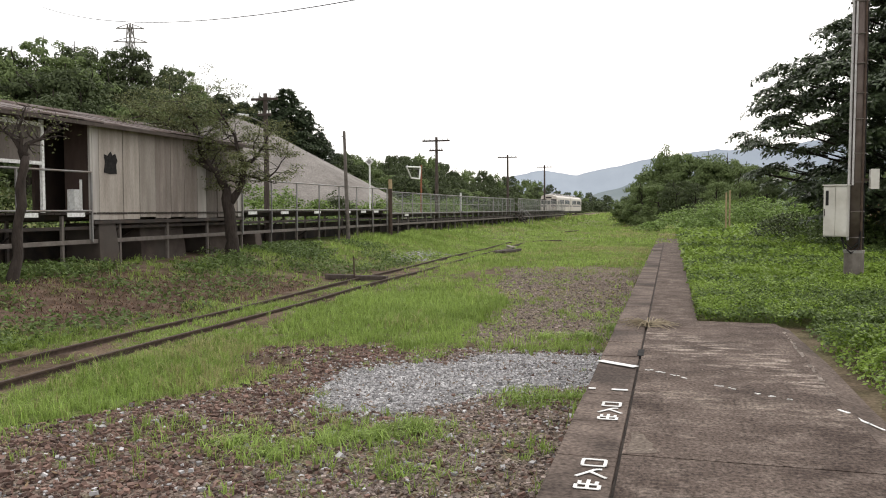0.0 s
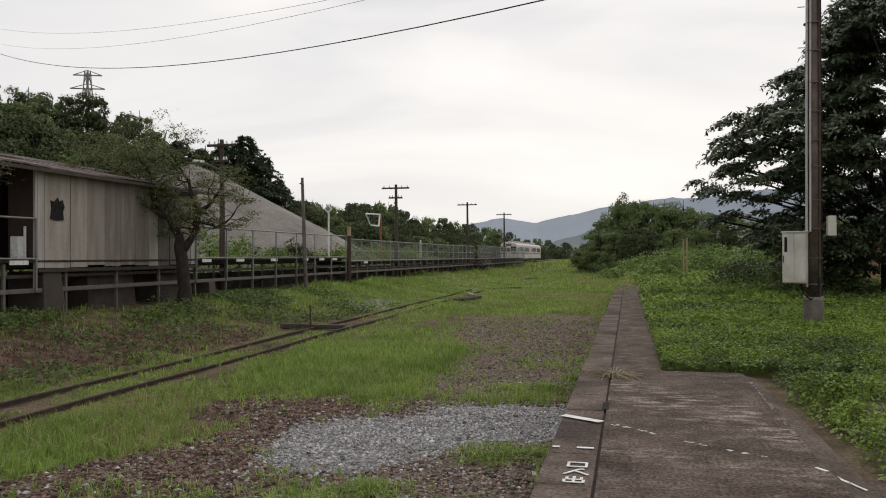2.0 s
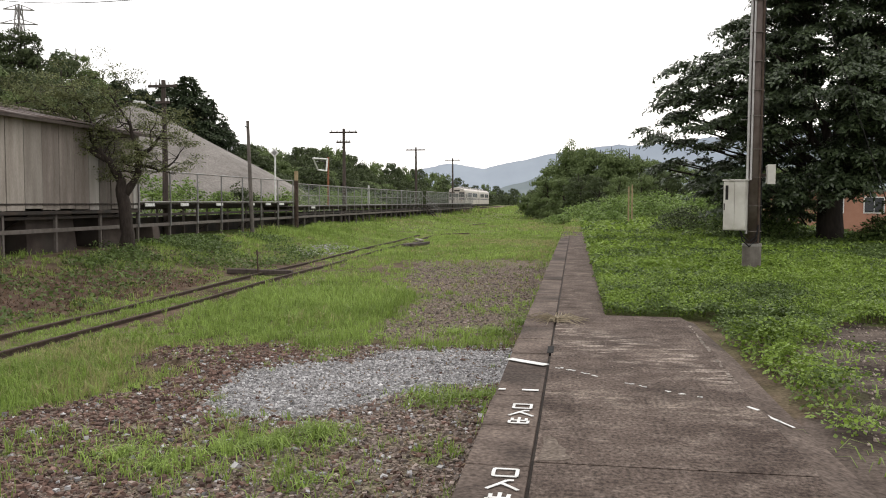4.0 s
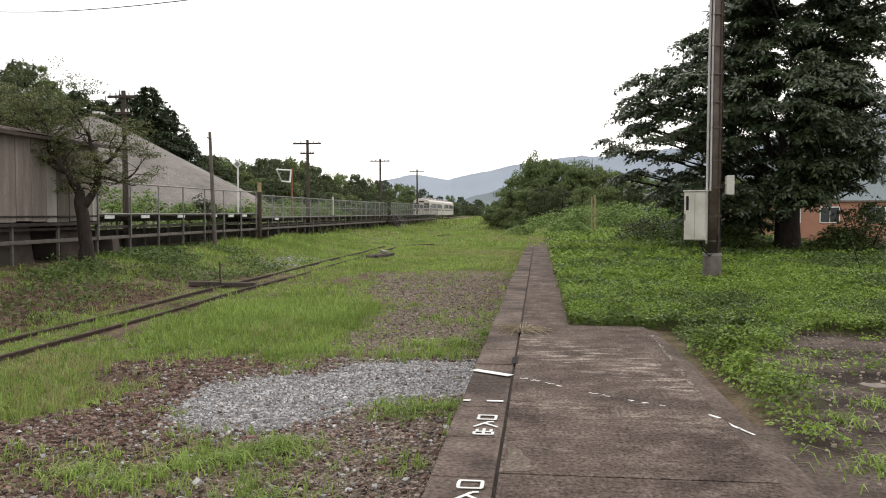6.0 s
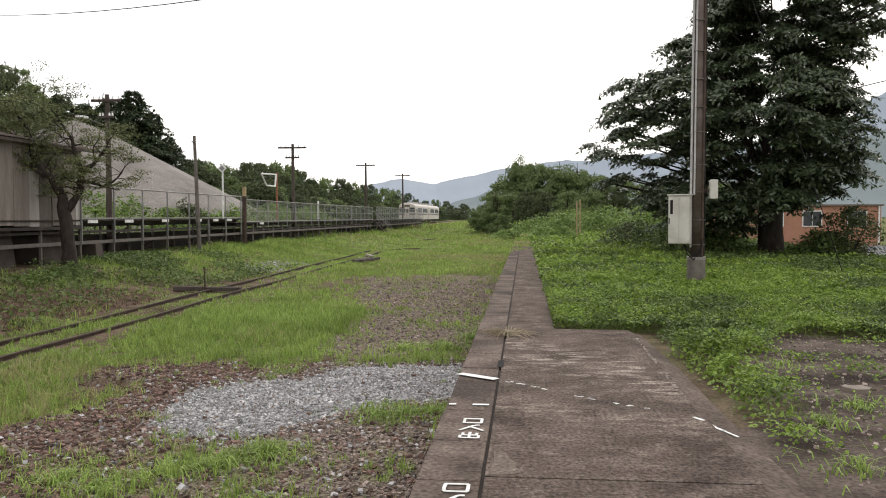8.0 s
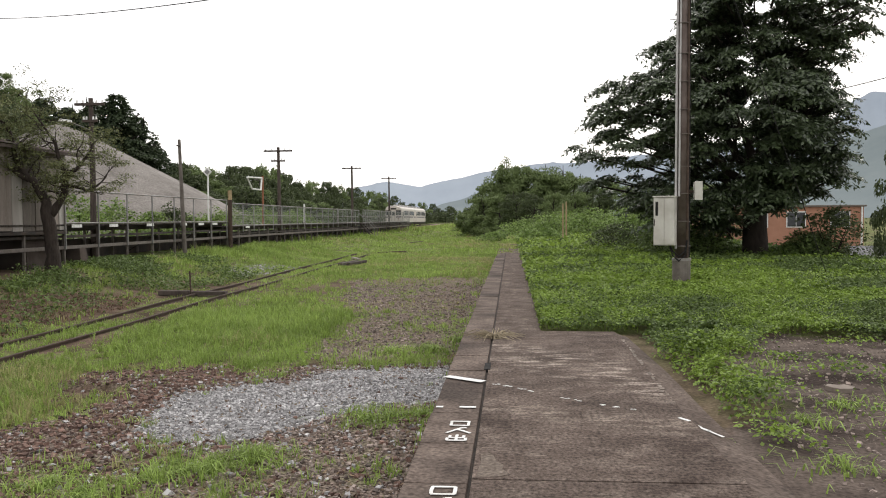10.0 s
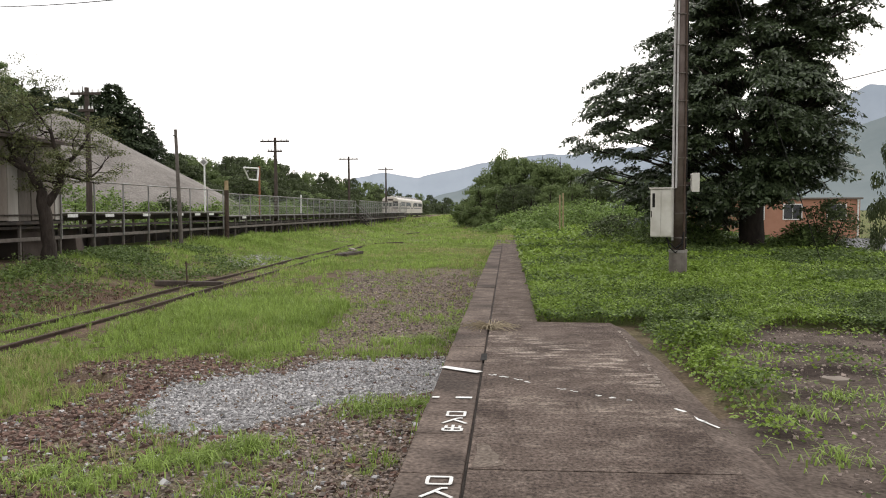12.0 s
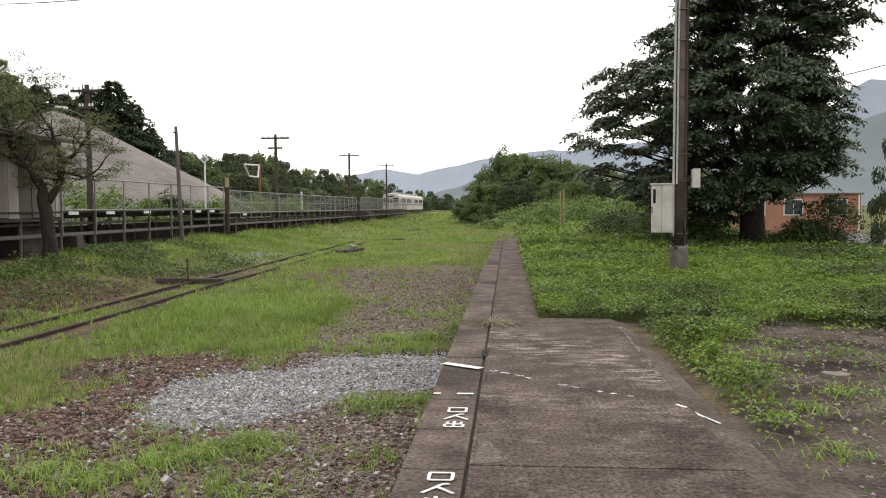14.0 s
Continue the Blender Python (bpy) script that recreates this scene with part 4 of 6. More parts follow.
def build_shed():
    shed = rig("station_shed", "weathered grey-brown boarded shed standing on the deck", "shed")
    y0, y1, z0, z1 = 21.05, 30.3, 1.3, 4.2
    widths = [0.3, 1.1, 0.8, 0.85, 0.85, 0.8, 0.8, 0.6, 0.7, 0.75, 0.7, 0.5]
    s = (y1 - y0) / sum(widths)
    y = y0
    for i, w in enumerate(widths):
        w *= s
        mat = panel_pale if i in (0, 7, 11) else (panel_beige if i < 4 else panel_grey)
        dz = random.uniform(-0.04, 0.04)
        off = random.uniform(0, 0.03)
        part("wall_board", boxed(DX - 0.06, DX + 0.02 + off, y + 0.016, y + w - 0.016, z0 + dz, z1, 0.006), mat, shed)
        y += w
    # ragged black plate over whole boards paints the dark inside of a torn hole
    bm = bmesh.new()
    edge = [(21.6, 2.74), (21.9, 2.7), (22.2, 2.72), (22.17, 3.0), (22.24, 3.12), (22.15, 3.34), (22.0, 3.28), (21.93, 3.4), (21.78, 3.26), (21.62, 3.3), (21.66, 3.05)]
    front = [bm.verts.new((DX + 0.062, a, b)) for a, b in edge]
    back = [bm.verts.new((DX + 0.03, a, b)) for a, b in edge]
    bm.faces.new(front)
    for k in range(len(edge)):
        bm.faces.new((back[k], back[(k + 1) % len(edge)], front[(k + 1) % len(edge)], front[k]))
    bmesh.ops.recalc_face_normals(bm, faces=bm.faces)
    part("torn_hole_shade", bm, black, shed, "ragged black plate painting the shade inside a torn hole")
    part("end_wall", boxed(DX - 0.95, DX - 0.07, y0, y0 + 0.12, z0, z1 + 0.05), brown_wall, shed)
    part("end_wall", boxed(DX - 2.05, DX - 0.07, y1 - 0.12, y1, z0, z1 + 0.05), brown_wall, shed)
    part("back_wall", boxed(DX - 2.17, DX - 2.06, y0, y1, z0, z1 + 0.4), brown_wall, shed)
    part("corner_post", boxed(DX - 0.02, DX + 0.06, y0 - 0.1, y0 - 0.01, 0.6, z1, 0.01), panel_pale, shed)
    part("wall_rail", boxed(DX - 0.02, DX + 0.1, y0, y1, z0 - 0.16, z0 - 0.05, 0.01), steel_dark, shed)
    # gable roof with its ridge along the deck, open bay towards the near end
    ra, rb = 11.5, y1 + 0.5
    ex, ez, kx, kz = DX + 0.42, 4.2, DX - 3.0, 4.86
    n = 22
    for side in (0, 1):
        for i in range(n):
            a, b = ra + (rb - ra) * i / n, ra + (rb - ra) * (i + 1) / n - 0.01
            bm = bmesh.new()
            xs = (ex, kx) if side == 0 else (2 * kx - ex, kx)
            sag = 0.03 * math.sin(i * 0.9)
            v = [bm.verts.new(p) for p in ((xs[0], a, ez + sag), (xs[0], b, ez + sag), (xs[1], b, kz + sag), (xs[1], a, kz + sag))]
            w = [bm.verts.new(Vector(q.co) + Vector((0, 0, 0.05))) for q in v]
            bm.faces.new(w)
            bm.faces.new(v[::-1])
            for k in range(4):
                bm.faces.new((v[k], v[(k + 1) % 4], w[(k + 1) % 4], w[k]))
            bmesh.ops.recalc_face_normals(bm, faces=bm.faces)
            part("roof_sheet", bm, roof_old, shed)
    part("fascia", boxed(ex - 0.04, ex, ra, rb, ez - 0.12, ez - 0.01, 0.005), mast_wood, shed)
    part("ridge_cap", tubed([(kx, ra, kz + 0.06), (kx, rb, kz + 0.06)], 0.09, 6), roof_old, shed)
    for y in (12.0, 16.3):
        part("bay_post", boxed(DX - 2.1, DX - 1.98, y, y + 0.12, 1.5, 4.6, 0.01), brown_wall, shed)
    # stone piers under the deck
    for i, (a, b, d) in enumerate(((21.3, 22.1, 0.0), (23.9, 26.4, -0.4), (28.2, 29.6, -0.4), (31.1, 31.6, 0.05))):
        bm = bmesh.new()
        box(bm, DX - 1.2 + d, DX + 0.05 + d, a, b, -0.5, 1.16 if i < 3 else 0.55, 0.03)
        for v in bm.verts:
            if v.co.z < 0:
                v.co.x += 0.15
                v.co.y += 0.12 if v.co.y > (a + b) / 2 else -0.12
        tagged(part("deck_pier", bm, pier_mat), "stained concrete pier under the deck", "pier", "deck piers")
    # station sign panel in the open bay and a white box
    sg = rig("sign_panel", "large blank grey panel in a white frame", "sign board")
    part("panel", boxed(DX - 0.2, DX - 0.15, 13.4, 19.15, 2.95, 3.95), panel_grey, sg)
    for q in ((13.3, 19.25, 3.93, 4.05), (13.3, 19.25, 2.85, 2.95)):
        part("frame", boxed(DX - 0.21, DX - 0.11, *q, 0.01), white_paint, sg)
    for yy in (13.3, 19.15):
        part("frame_post", boxed(DX - 0.2, DX - 0.1, yy, yy + 0.1, 1.5, 4.12, 0.01), white_paint, sg)
    bx = rig("switch_box", "white metal box on the shed wall", "box")
    part("body", boxed(DX - 0.55, DX - 0.27, 20.65, 20.93, 1.52, 2.2, 0.03), white_paint, bx)
    part("pipe", tubed([(DX - 0.25, 20.9, 1.52), (DX - 0.25, 20.9, 2.5)], 0.04, 8), white_paint, bx)


build_shed()

# ---------------------------------------------------------------- main line, stone heap, train


def build_main_line():
    tr = rig("main_track", "railway track behind the deck platform", "railway track", kind="structure")
    bed = boxed(-23.2, -19.0, 0, 600, -0.2, 0.18)
    for v in bed.verts:
        if v.co.z > 0:
            v.co.x += 0.6 if v.co.x < -21 else -0.6
    part("ballast_bed", bed, stone_brown, tr)
    for x in (-20.2, -21.3):
        part("rail", rail_mesh(0, 600, x, 0.27, 0.0), rust, tr)
    sl = boxed(-1.0, 1.0, -0.1, 0.1, -0.1, 0.08, 0.015)
    me = bpy.data.meshes.new("sleeper")
    sl.to_mesh(me)
    sl.free()
    me.materials.append(old_wood)
    for i in range(140):
        ob = put("sleeper", me, None, tr)
        ob.location = (-20.75, 60 + i * 1.0, 0.2)


build_main_line()


def build_heap():
    cx, cy, h = -50.5, 89.0, 12.6
    n, m = 40, 96
    verts = []
    for i in range(n + 1):
        r = i / n
        for k in range(m):
            a = 2 * math.pi * k / m
            sl = 0.515 * (1 + 0.04 * math.sin(3 * a) + 0.03 * math.sin(7 * a + 1))
            R = r * (h + 0.6) / sl
            z = h + 0.4 - sl * R - 0.35 * math.exp(-(R * 0.6) ** 2)
            q = float(fbm(a * 6, r * 5, 4)) - 0.5
            verts.append((cx + R * math.cos(a), cy + R * math.sin(a), z + 0.22 * q * r + 0.25 * max(0, r - 0.85)))
    i = np.arange(n)[:, None] * m
    k = np.arange(m)[None]
    f = np.stack([(i + k), (i + m + k), (i + m + (k + 1) % m), (i + (k + 1) % m)], -1).reshape(-1, 4)
    ob = put("stone_heap", mesh_arrays("stone_heap", np.array(verts), f), heap_mat, smooth=True)
    tagged(ob, "huge smooth grey heap of crushed stone", "stone heap", kind="stuff")


build_heap()


def train_car(y0):
    """One railcar, 20 m long."""
    L = 20.2
    car = rig("railcar", "cream diesel railcar with a dark stripe and weathered paint", "train", "train cars")
    cx, w = -20.75, 1.45
    zf, ze = 1.1, 3.55
    prof = [(-w, zf), (-w, ze - 0.1), (-w + 0.06, ze + 0.1), (-w + 0.3, ze + 0.32), (-0.6, ze + 0.5), (0, ze + 0.55), (0.6, ze + 0.5), (w - 0.3, ze + 0.32), (w - 0.06, ze + 0.1), (w, ze - 0.1), (w, zf)]
    bm = bmesh.new()
    rings = []
    for y, k in ((y0, 0.965), (y0 + 0.22, 1.0), (y0 + L - 0.22, 1.0), (y0 + L, 0.965)):
        rings.append([bm.verts.new((cx + a * k, y, zf + (b - zf) * (1 - (1 - k) * 0.8))) for a, b in prof])
    for a, b in zip(rings, rings[1:]):
        for k in range(len(prof)):
            bm.faces.new((a[k], a[(k + 1) % len(prof)], b[(k + 1) % len(prof)], b[k]))
    bm.faces.new(rings[0])
    bm.faces.new(rings[-1][::-1])
    bmesh.ops.recalc_face_normals(bm, faces=bm.faces)
    part("body", bm, train_cream, car)
    part("roof", boxed(cx - 1.05, cx + 1.05, y0 + 0.4, y0 + L - 0.4, ze + 0.36, ze + 0.47, 0.05), train_roof, car)
    for yy in (4.0, 9.5, 15.0):
        part("roof_vent", boxed(cx - 0.5, cx + 0.5, y0 + yy, y0 + yy + 1.6, ze + 0.5, ze + 0.78, 0.08), train_roof, car)
    part("underframe", boxed(cx - 1.25, cx + 1.25, y0 + 0.3, y0 + L - 0.3, 0.75, 1.12, 0.03), steel_dark, car)
    for side in (-1, 1):
        xs = cx + side * (w + 0.006)
        part("stripe", boxed(min(xs, xs - side * 0.02), max(xs, xs - side * 0.02), y0 + 0.25, y0 + L - 0.25, 1.95, 2.2), train_stripe, car)
        yy = 3.6
        while yy < L - 3.4:
            if not 8.8 < yy < 10.2:
                wf = part("window", boxed(xs - 0.03, xs + 0.03, y0 + yy, y0 + yy + 0.95, 2.42, 3.2, 0.02), steel_pale, car)
                part("pane", boxed(xs - 0.036, xs + 0.036, y0 + yy + 0.06, y0 + yy + 0.89, 2.48, 3.14), glass, wf)
            yy += 1.28
        for yy in (1.7, L - 2.9):
            d = part("door", boxed(xs - 0.028, xs + 0.028, y0 + yy, y0 + yy + 1.15, 1.2, 3.25, 0.02), train_cream, car)
            for k in (0.1, 0.62):
                part("door_window", boxed(xs - 0.036, xs + 0.036, y0 + yy + k, y0 + yy + k + 0.42, 2.3, 3.05), glass, d)
    for end, yy in ((-1, y0 - 0.012), (1, y0 + L + 0.012)):
        for dx in (-0.88, 0.88):
            wf = part("windscreen", boxed(cx + dx - 0.48, cx + dx + 0.48, yy - 0.025, yy + 0.025, 2.4, 3.25, 0.02), steel_dark, car)
            part("pane", boxed(cx + dx - 0.43, cx + dx + 0.43, yy - 0.032, yy + 0.032, 2.45, 3.2), glass, wf)
            part("headlight", tubed([(cx + dx * 0.8, yy + end * 0.06, 3.52), (cx + dx * 0.8, yy, 3.52)], 0.13, 12), lamp_glass, car)
            part("tail_light", tubed([(cx + dx, yy + end * 0.05, 1.75), (cx + dx, yy, 1.75)], 0.1, 10), rust_red, car)
        d = part("gangway_door", boxed(cx - 0.4, cx + 0.4, yy - 0.02, yy + 0.02, 1.2, 3.25, 0.02), train_cream, car)
        part("door_window", boxed(cx - 0.26, cx + 0.26, yy - 0.03, yy + 0.03, 2.35, 3.05), glass, d)
        part("destination_box", boxed(cx - 0.5, cx + 0.5, yy - 0.03, yy + 0.03, 3.4, 3.65, 0.02), steel_dark, car)
        for dx in (-0.93, 0.93):
            part("end_stripe", boxed(cx + dx - 0.48, cx + dx + 0.48, yy - 0.018, yy + 0.018, 1.95, 2.2), train_stripe, car)
        part("coupler", boxed(cx - 0.14, cx + 0.14, min(yy, yy + end * 0.5), max(yy, yy + end * 0.5), 0.85, 1.08, 0.03), steel_dark, car)
        part("skirt", boxed(cx - 1.2, cx + 1.2, yy - 0.05 + 0.1 * (end < 0), yy + 0.05 + 0.1 * (end < 0), 0.6, 1.1, 0.02), steel_dark, car)
    for yb in (2.9, L - 2.9):
        bg = part("bogie", boxed(cx - 0.95, cx + 0.95, y0 + yb - 1.5, y0 + yb + 1.5, 0.72, 1.0, 0.04), steel_dark, car)
        for dy in (-1.05, 1.05):
            for dx in (-0.55, 0.55):
                part("wheel", tubed([(cx + dx - 0.06, y0 + yb + dy, 0.83), (cx + dx + 0.06, y0 + yb + dy, 0.83)], 0.43, 16), rust, bg)


train_car(145.0)
train_car(165.8)

# ---------------------------------------------------------------- pole with cabinet on the grass


def build_pole():
    px, py = 3.93, 19.45
    p = rig("utility_pole", "brown steel utility pole with strapped conduits", "utility pole")
    part("footing", tubed([(px, py, -0.3), (px, py, 0.64)], 0.205, 20), pole_base_mat, p, "thicker pale footing sleeve")
    part("collar", tubed([(px, py, 0.62), (px, py, 0.68)], 0.215, 20), steel_pale, p)
    part("shaft", tubed([(px + 0.005, py, 0.6), (px + 0.015, py, 4.0), (px + 0.035, py, 10.5)], [0.155, 0.15, 0.13], 20), pole_mat, p, smooth=True)
    part("conduit", tubed([(px - 0.155, py - 0.1, 0.9), (px - 0.14, py - 0.1, 4.5), (px - 0.09, py - 0.09, 10)], 0.028, 8), conduit_pale, p, "pale grey conduit")
    part("conduit", tubed([(px - 0.085, py - 0.145, 2.1), (px - 0.075, py - 0.145, 4.5), (px - 0.03, py - 0.13, 10)], 0.022, 8), conduit_pale, p, "pale grey conduit")
    part("cable", tubed([(px + 0.1, py - 0.135, 0.7), (px + 0.12, py - 0.135, 4.5), (px + 0.12, py - 0.12, 10)], 0.026, 8), rust, p, "dark reddish brown cable pipe")
    part("cable", tubed([(px + 0.165, py - 0.03, 0.7), (px + 0.17, py - 0.03, 4.5), (px + 0.17, py - 0.02, 10)], 0.02, 8), black, p)
    z = 0.95
    while z < 9.8:
        part("strap", tubed([(px + 0.01, py, z), (px + 0.01, py, z + 0.018)], 0.186, 18), pole_base_mat, p)
        z += 0.55 + 0.2 * random.random()
    for dz in (0.0, 0.1):
        part("hanging_cable", tubed([(px - 0.3, py - 0.16, 1.0), (px - 0.24, py - 0.2, 0.75 + dz), (px - 0.1, py - 0.2, 0.62 + dz), (px + 0.05, py - 0.18, 0.75 + dz), (px + 0.1, py - 0.15, 1.1)], 0.018, 6), black, p)
    for i in range(12):
        s = -1 if i % 2 else 1
        part("step_bolt", tubed([(px + 0.14 * s, py, 3.0 + 0.45 * i), (px + 0.29 * s, py, 3.0 + 0.45 * i)], 0.01, 6), steel_pale, p)
    c = rig("meter_cabinet", "cream metal electricity cabinet strapped to the pole", "cabinet")
    m = pose(3.53, 19.3, 0.98, 0, 0, -22)
    bm = bmesh.new()
    box(bm, -0.235, 0.235, -0.14, 0.2, 0, 1.1, 0.008, m)
    part("body", bm, box_paint, c)
    bm = bmesh.new()
    box(bm, -0.255, 0.255, -0.185, 0.22, 1.1, 1.13, 0.006, m)
    part("rain_lid", bm, box_paint, c)
    bm = bmesh.new()
    box(bm, -0.225, 0.008, -0.165, -0.141, 0.02, 1.08, 0.006, m)
    d = part("door", bm, box_paint, c)
    bm = bmesh.new()
    box(bm, 0.014, 0.227, -0.162, -0.141, 0.02, 1.08, 0.006, m)
    part("door", bm, box_paint, c)
    bm = bmesh.new()
    box(bm, -0.185, -0.125, -0.172, -0.163, 0.68, 1.0, 0.003, m)
    part("viewing_window", bm, black, d, "dark narrow window")
    bm = bmesh.new()
    box(bm, -0.215, -0.195, -0.185, -0.166, 0.45, 0.6, 0.004, m)
    part("handle", bm, steel_dark, d)
    bm = bmesh.new()
    box(bm, -0.1, 0.24, 0.19, 0.26, 0.3, 0.36, 0.004, m)
    part("bracket", bm, steel_dark, c)
    j = rig("junction_box", "small white junction box on the pole", "box")
    part("body", boxed(4.18, 4.34, 19.2, 19.4, 2.02, 2.43, 0.012), box_paint, j)
    part("lid", boxed(4.175, 4.345, 19.185, 19.199, 2.01, 2.44, 0.004), box_paint, j)
    part("bracket", boxed(4.06, 4.18, 19.36, 19.42, 2.18, 2.24, 0.004), steel_dark, j)


build_pole()

# ---------------------------------------------------------------- wires


def wire(a, b, sag, r=0.012, n=24, label="thin black cable strung overhead"):
    a, b = Vector(a), Vector(b)
    pts = [a.lerp(b, i / n) - Vector((0, 0, 4 * sag * (i / n) * (1 - i / n))) for i in range(n + 1)]
    tagged(part("overhead_cable", tubed(pts, r, 5), black), label, "cable", "overhead cables")


wire((3.95, 19.4, 8.6), (-62, 70.6, 22.2), 2.25, 0.022)
wire((3.95, 19.4, 9.6), (-62, 70.6, 24.6), 1.6, 0.008)
wire((3.95, 19.4, 9.8), (-62, 71.6, 23.2), 1.7, 0.008)
wire((3.97, 19.45, 9.9), (8.2, 22.0, -0.1), 0.0, 0.011, 4, "thin steel stay wire of the pole")
wire((12.6, 34.6, 6.6), (34.0, 40.0, 13.4), 0.4, 0.02)


def pylon():
    p = rig("lattice_pylon", "grey steel lattice pylon on the wooded hill", "pylon")
    x, y, z0, H = -205.0, 282.0, 16.0, 58.0
    bm = bmesh.new()
    leg = lambda sx, sy, t: (x + sx * (4.0 * (1 - t) + 0.7 * t), y + sy * (4.0 * (1 - t) + 0.7 * t), z0 + H * t)
    for sx, sy in ((-1, -1), (1, -1), (1, 1), (-1, 1)):
        part("leg", tubed([leg(sx, sy, 0), leg(sx, sy, 1)], 0.28, 4), steel_pale, p)
    k = 10
    for i in range(k):
        a, b = i / k, (i + 1) / k
        c = ((-1, -1), (1, -1), (1, 1), (-1, 1))
        for u, v in zip(c, c[1:] + c[:1]):
            tube(bm, [leg(*u, a), leg(*v, b)], 0.14, 3)
            tube(bm, [leg(*v, a), leg(*u, b)], 0.14, 3)
    part("lattice", bm, steel_pale, p)
    for t, w in ((0.78, 7.0), (0.88, 6.0), (0.97, 5.0)):
        bm = bmesh.new()
        tube(bm, [(x - w, y - w * 0.4, z0 + H * t), (x + w, y + w * 0.4, z0 + H * t)], 0.25, 4)
        tube(bm, [(x - w, y - w * 0.4, z0 + H * t), (x, y, z0 + H * t + 2.0), (x + w, y + w * 0.4, z0 + H * t)], 0.16, 4)
        part("cross_arm", bm, steel_pale, p)


pylon()

# ---------------------------------------------------------------- plants


def leaf_cards(centres, size, droop=0.4, narrow=0.5, g=rng):
    """Folded leaves, two triangles each side of the midrib, at the centres."""
    n = len(centres)
    size = np.broadcast_to(size, (n,)) * g.uniform(0.6, 1.3, n)
    a = g.uniform(0, 2 * np.pi, n)
    tilt = g.normal(-droop, 0.45, n)
    d = np.stack([np.cos(a) * np.cos(tilt), np.sin(a) * np.cos(tilt), np.sin(tilt)], -1)
    s = np.stack([-np.sin(a), np.cos(a), np.zeros(n)], -1)
    up = np.cross(d, s)
    roll = g.normal(0, 0.6, n)[:, None]
    s = s * np.cos(roll) + up * np.sin(roll)
    L, W = size[:, None], (size * narrow)[:, None]
    v = np.stack([centres, centres + d * L * 0.5 + s * W * 0.5 - up * W * 0.12, centres + d * L, centres + d * L * 0.5 - s * W * 0.5 - up * W * 0.12], 1)
    f = np.arange(4 * n).reshape(-1, 4)
    return v.reshape(-1, 3), f


def clump_leaves(pts, out, size, narrow=0.5, jitter=0.45, droop=0.25, g=rng):
    """Folded leaves whose upper sides face along out, roughly, as leaves of one bough do."""
    n = len(pts)
    nrm = out + g.normal(0, jitter, (n, 3))
    nrm /= np.linalg.norm(nrm, axis=1)[:, None] + 1e-9
    ref = g.normal(0, 1, (n, 3)) + np.array([0, 0, -droop * 3])
    d = ref - nrm * (ref * nrm).sum(1)[:, None]
    d /= np.linalg.norm(d, axis=1)[:, None] + 1e-9
    side = np.cross(nrm, d)
    size = size * g.uniform(0.6, 1.35, n)
    L, W = size[:, None], (size * narrow)[:, None]
    v = np.stack([pts, pts + d * L * 0.45 + side * W * 0.5 - nrm * W * 0.1, pts + d * L - nrm * L * 0.12, pts + d * L * 0.45 - side * W * 0.5 - nrm * W * 0.1], 1)
    return v.reshape(-1, 3), np.arange(4 * n).reshape(-1, 4)


def blades(x, y, z, h, w, lean, g=rng):
    """Bent grass blades: a strip of one quad and a tip."""
    n = len(x)
    a = g.uniform(0, 2 * np.pi, n)
    b = a + g.uniform(1.2, 1.9, n)
    s = np.stack([np.cos(b), np.sin(b), np.zeros(n)], -1) * (w / 2)[:, None]
    o = np.stack([np.cos(a), np.sin(a), np.zeros(n)], -1)
    base = np.stack([x, y, z], -1)
    up = np.array([0, 0, 1.0])
    mid = base + up * (h * 0.6)[:, None] + o * (h * lean * 0.3)[:, None]
    tip = base + up * h[:, None] * np.sqrt(np.clip(1 - lean**2 * 0.5, 0.2, 1))[:, None] + o * (h * lean)[:, None]
    v = np.stack([base - s, base + s, mid + s * 0.8, mid - s * 0.8, tip], 1).reshape(-1, 3)
    k = np.arange(n)[:, None] * 5
    f = np.concatenate([k + [0, 1, 2], k + [0, 2, 3], k + [3, 2, 4]], 1).reshape(-1, 3)
    return v, f


def limb(bm, p, d, length, r, depth, tips, rnd, spread=0.55, rise=0.15, kids=3, twist=0.25):
    """A crooked limb that forks; its ends are collected in tips."""
    pts, radii = [Vector(p)], [r]
    d = Vector(d).normalized()
    n = 5
    for i in range(n):
        d = (d + Vector((rnd.gauss(0, twist), rnd.gauss(0, twist), rnd.gauss(0, twist * 0.6) + rise * 0.3))).normalized()
        pts.append(pts[-1] + d * length / n)
        radii.append(r * (1 - 0.55 * (i + 1) / n))
    tube(bm, pts, radii, 7 if r > 0.05 else 5, caps=True)
    if depth == 0:
        tips += [pts[-1], pts[-2], pts[-3]]
        return
    for k in range(kids):
        at = pts[-1] if k == 0 else pts[rnd.randint(2, n)]
        dd = (d + Vector((rnd.gauss(0, spread), rnd.gauss(0, spread), rnd.gauss(rise, spread * 0.6)))).normalized()
        limb(bm, at, dd, length * rnd.uniform(0.6, 0.8), radii[-1] * rnd.uniform(0.7, 0.95), depth - 1, tips, rnd, spread, rise, kids, twist)


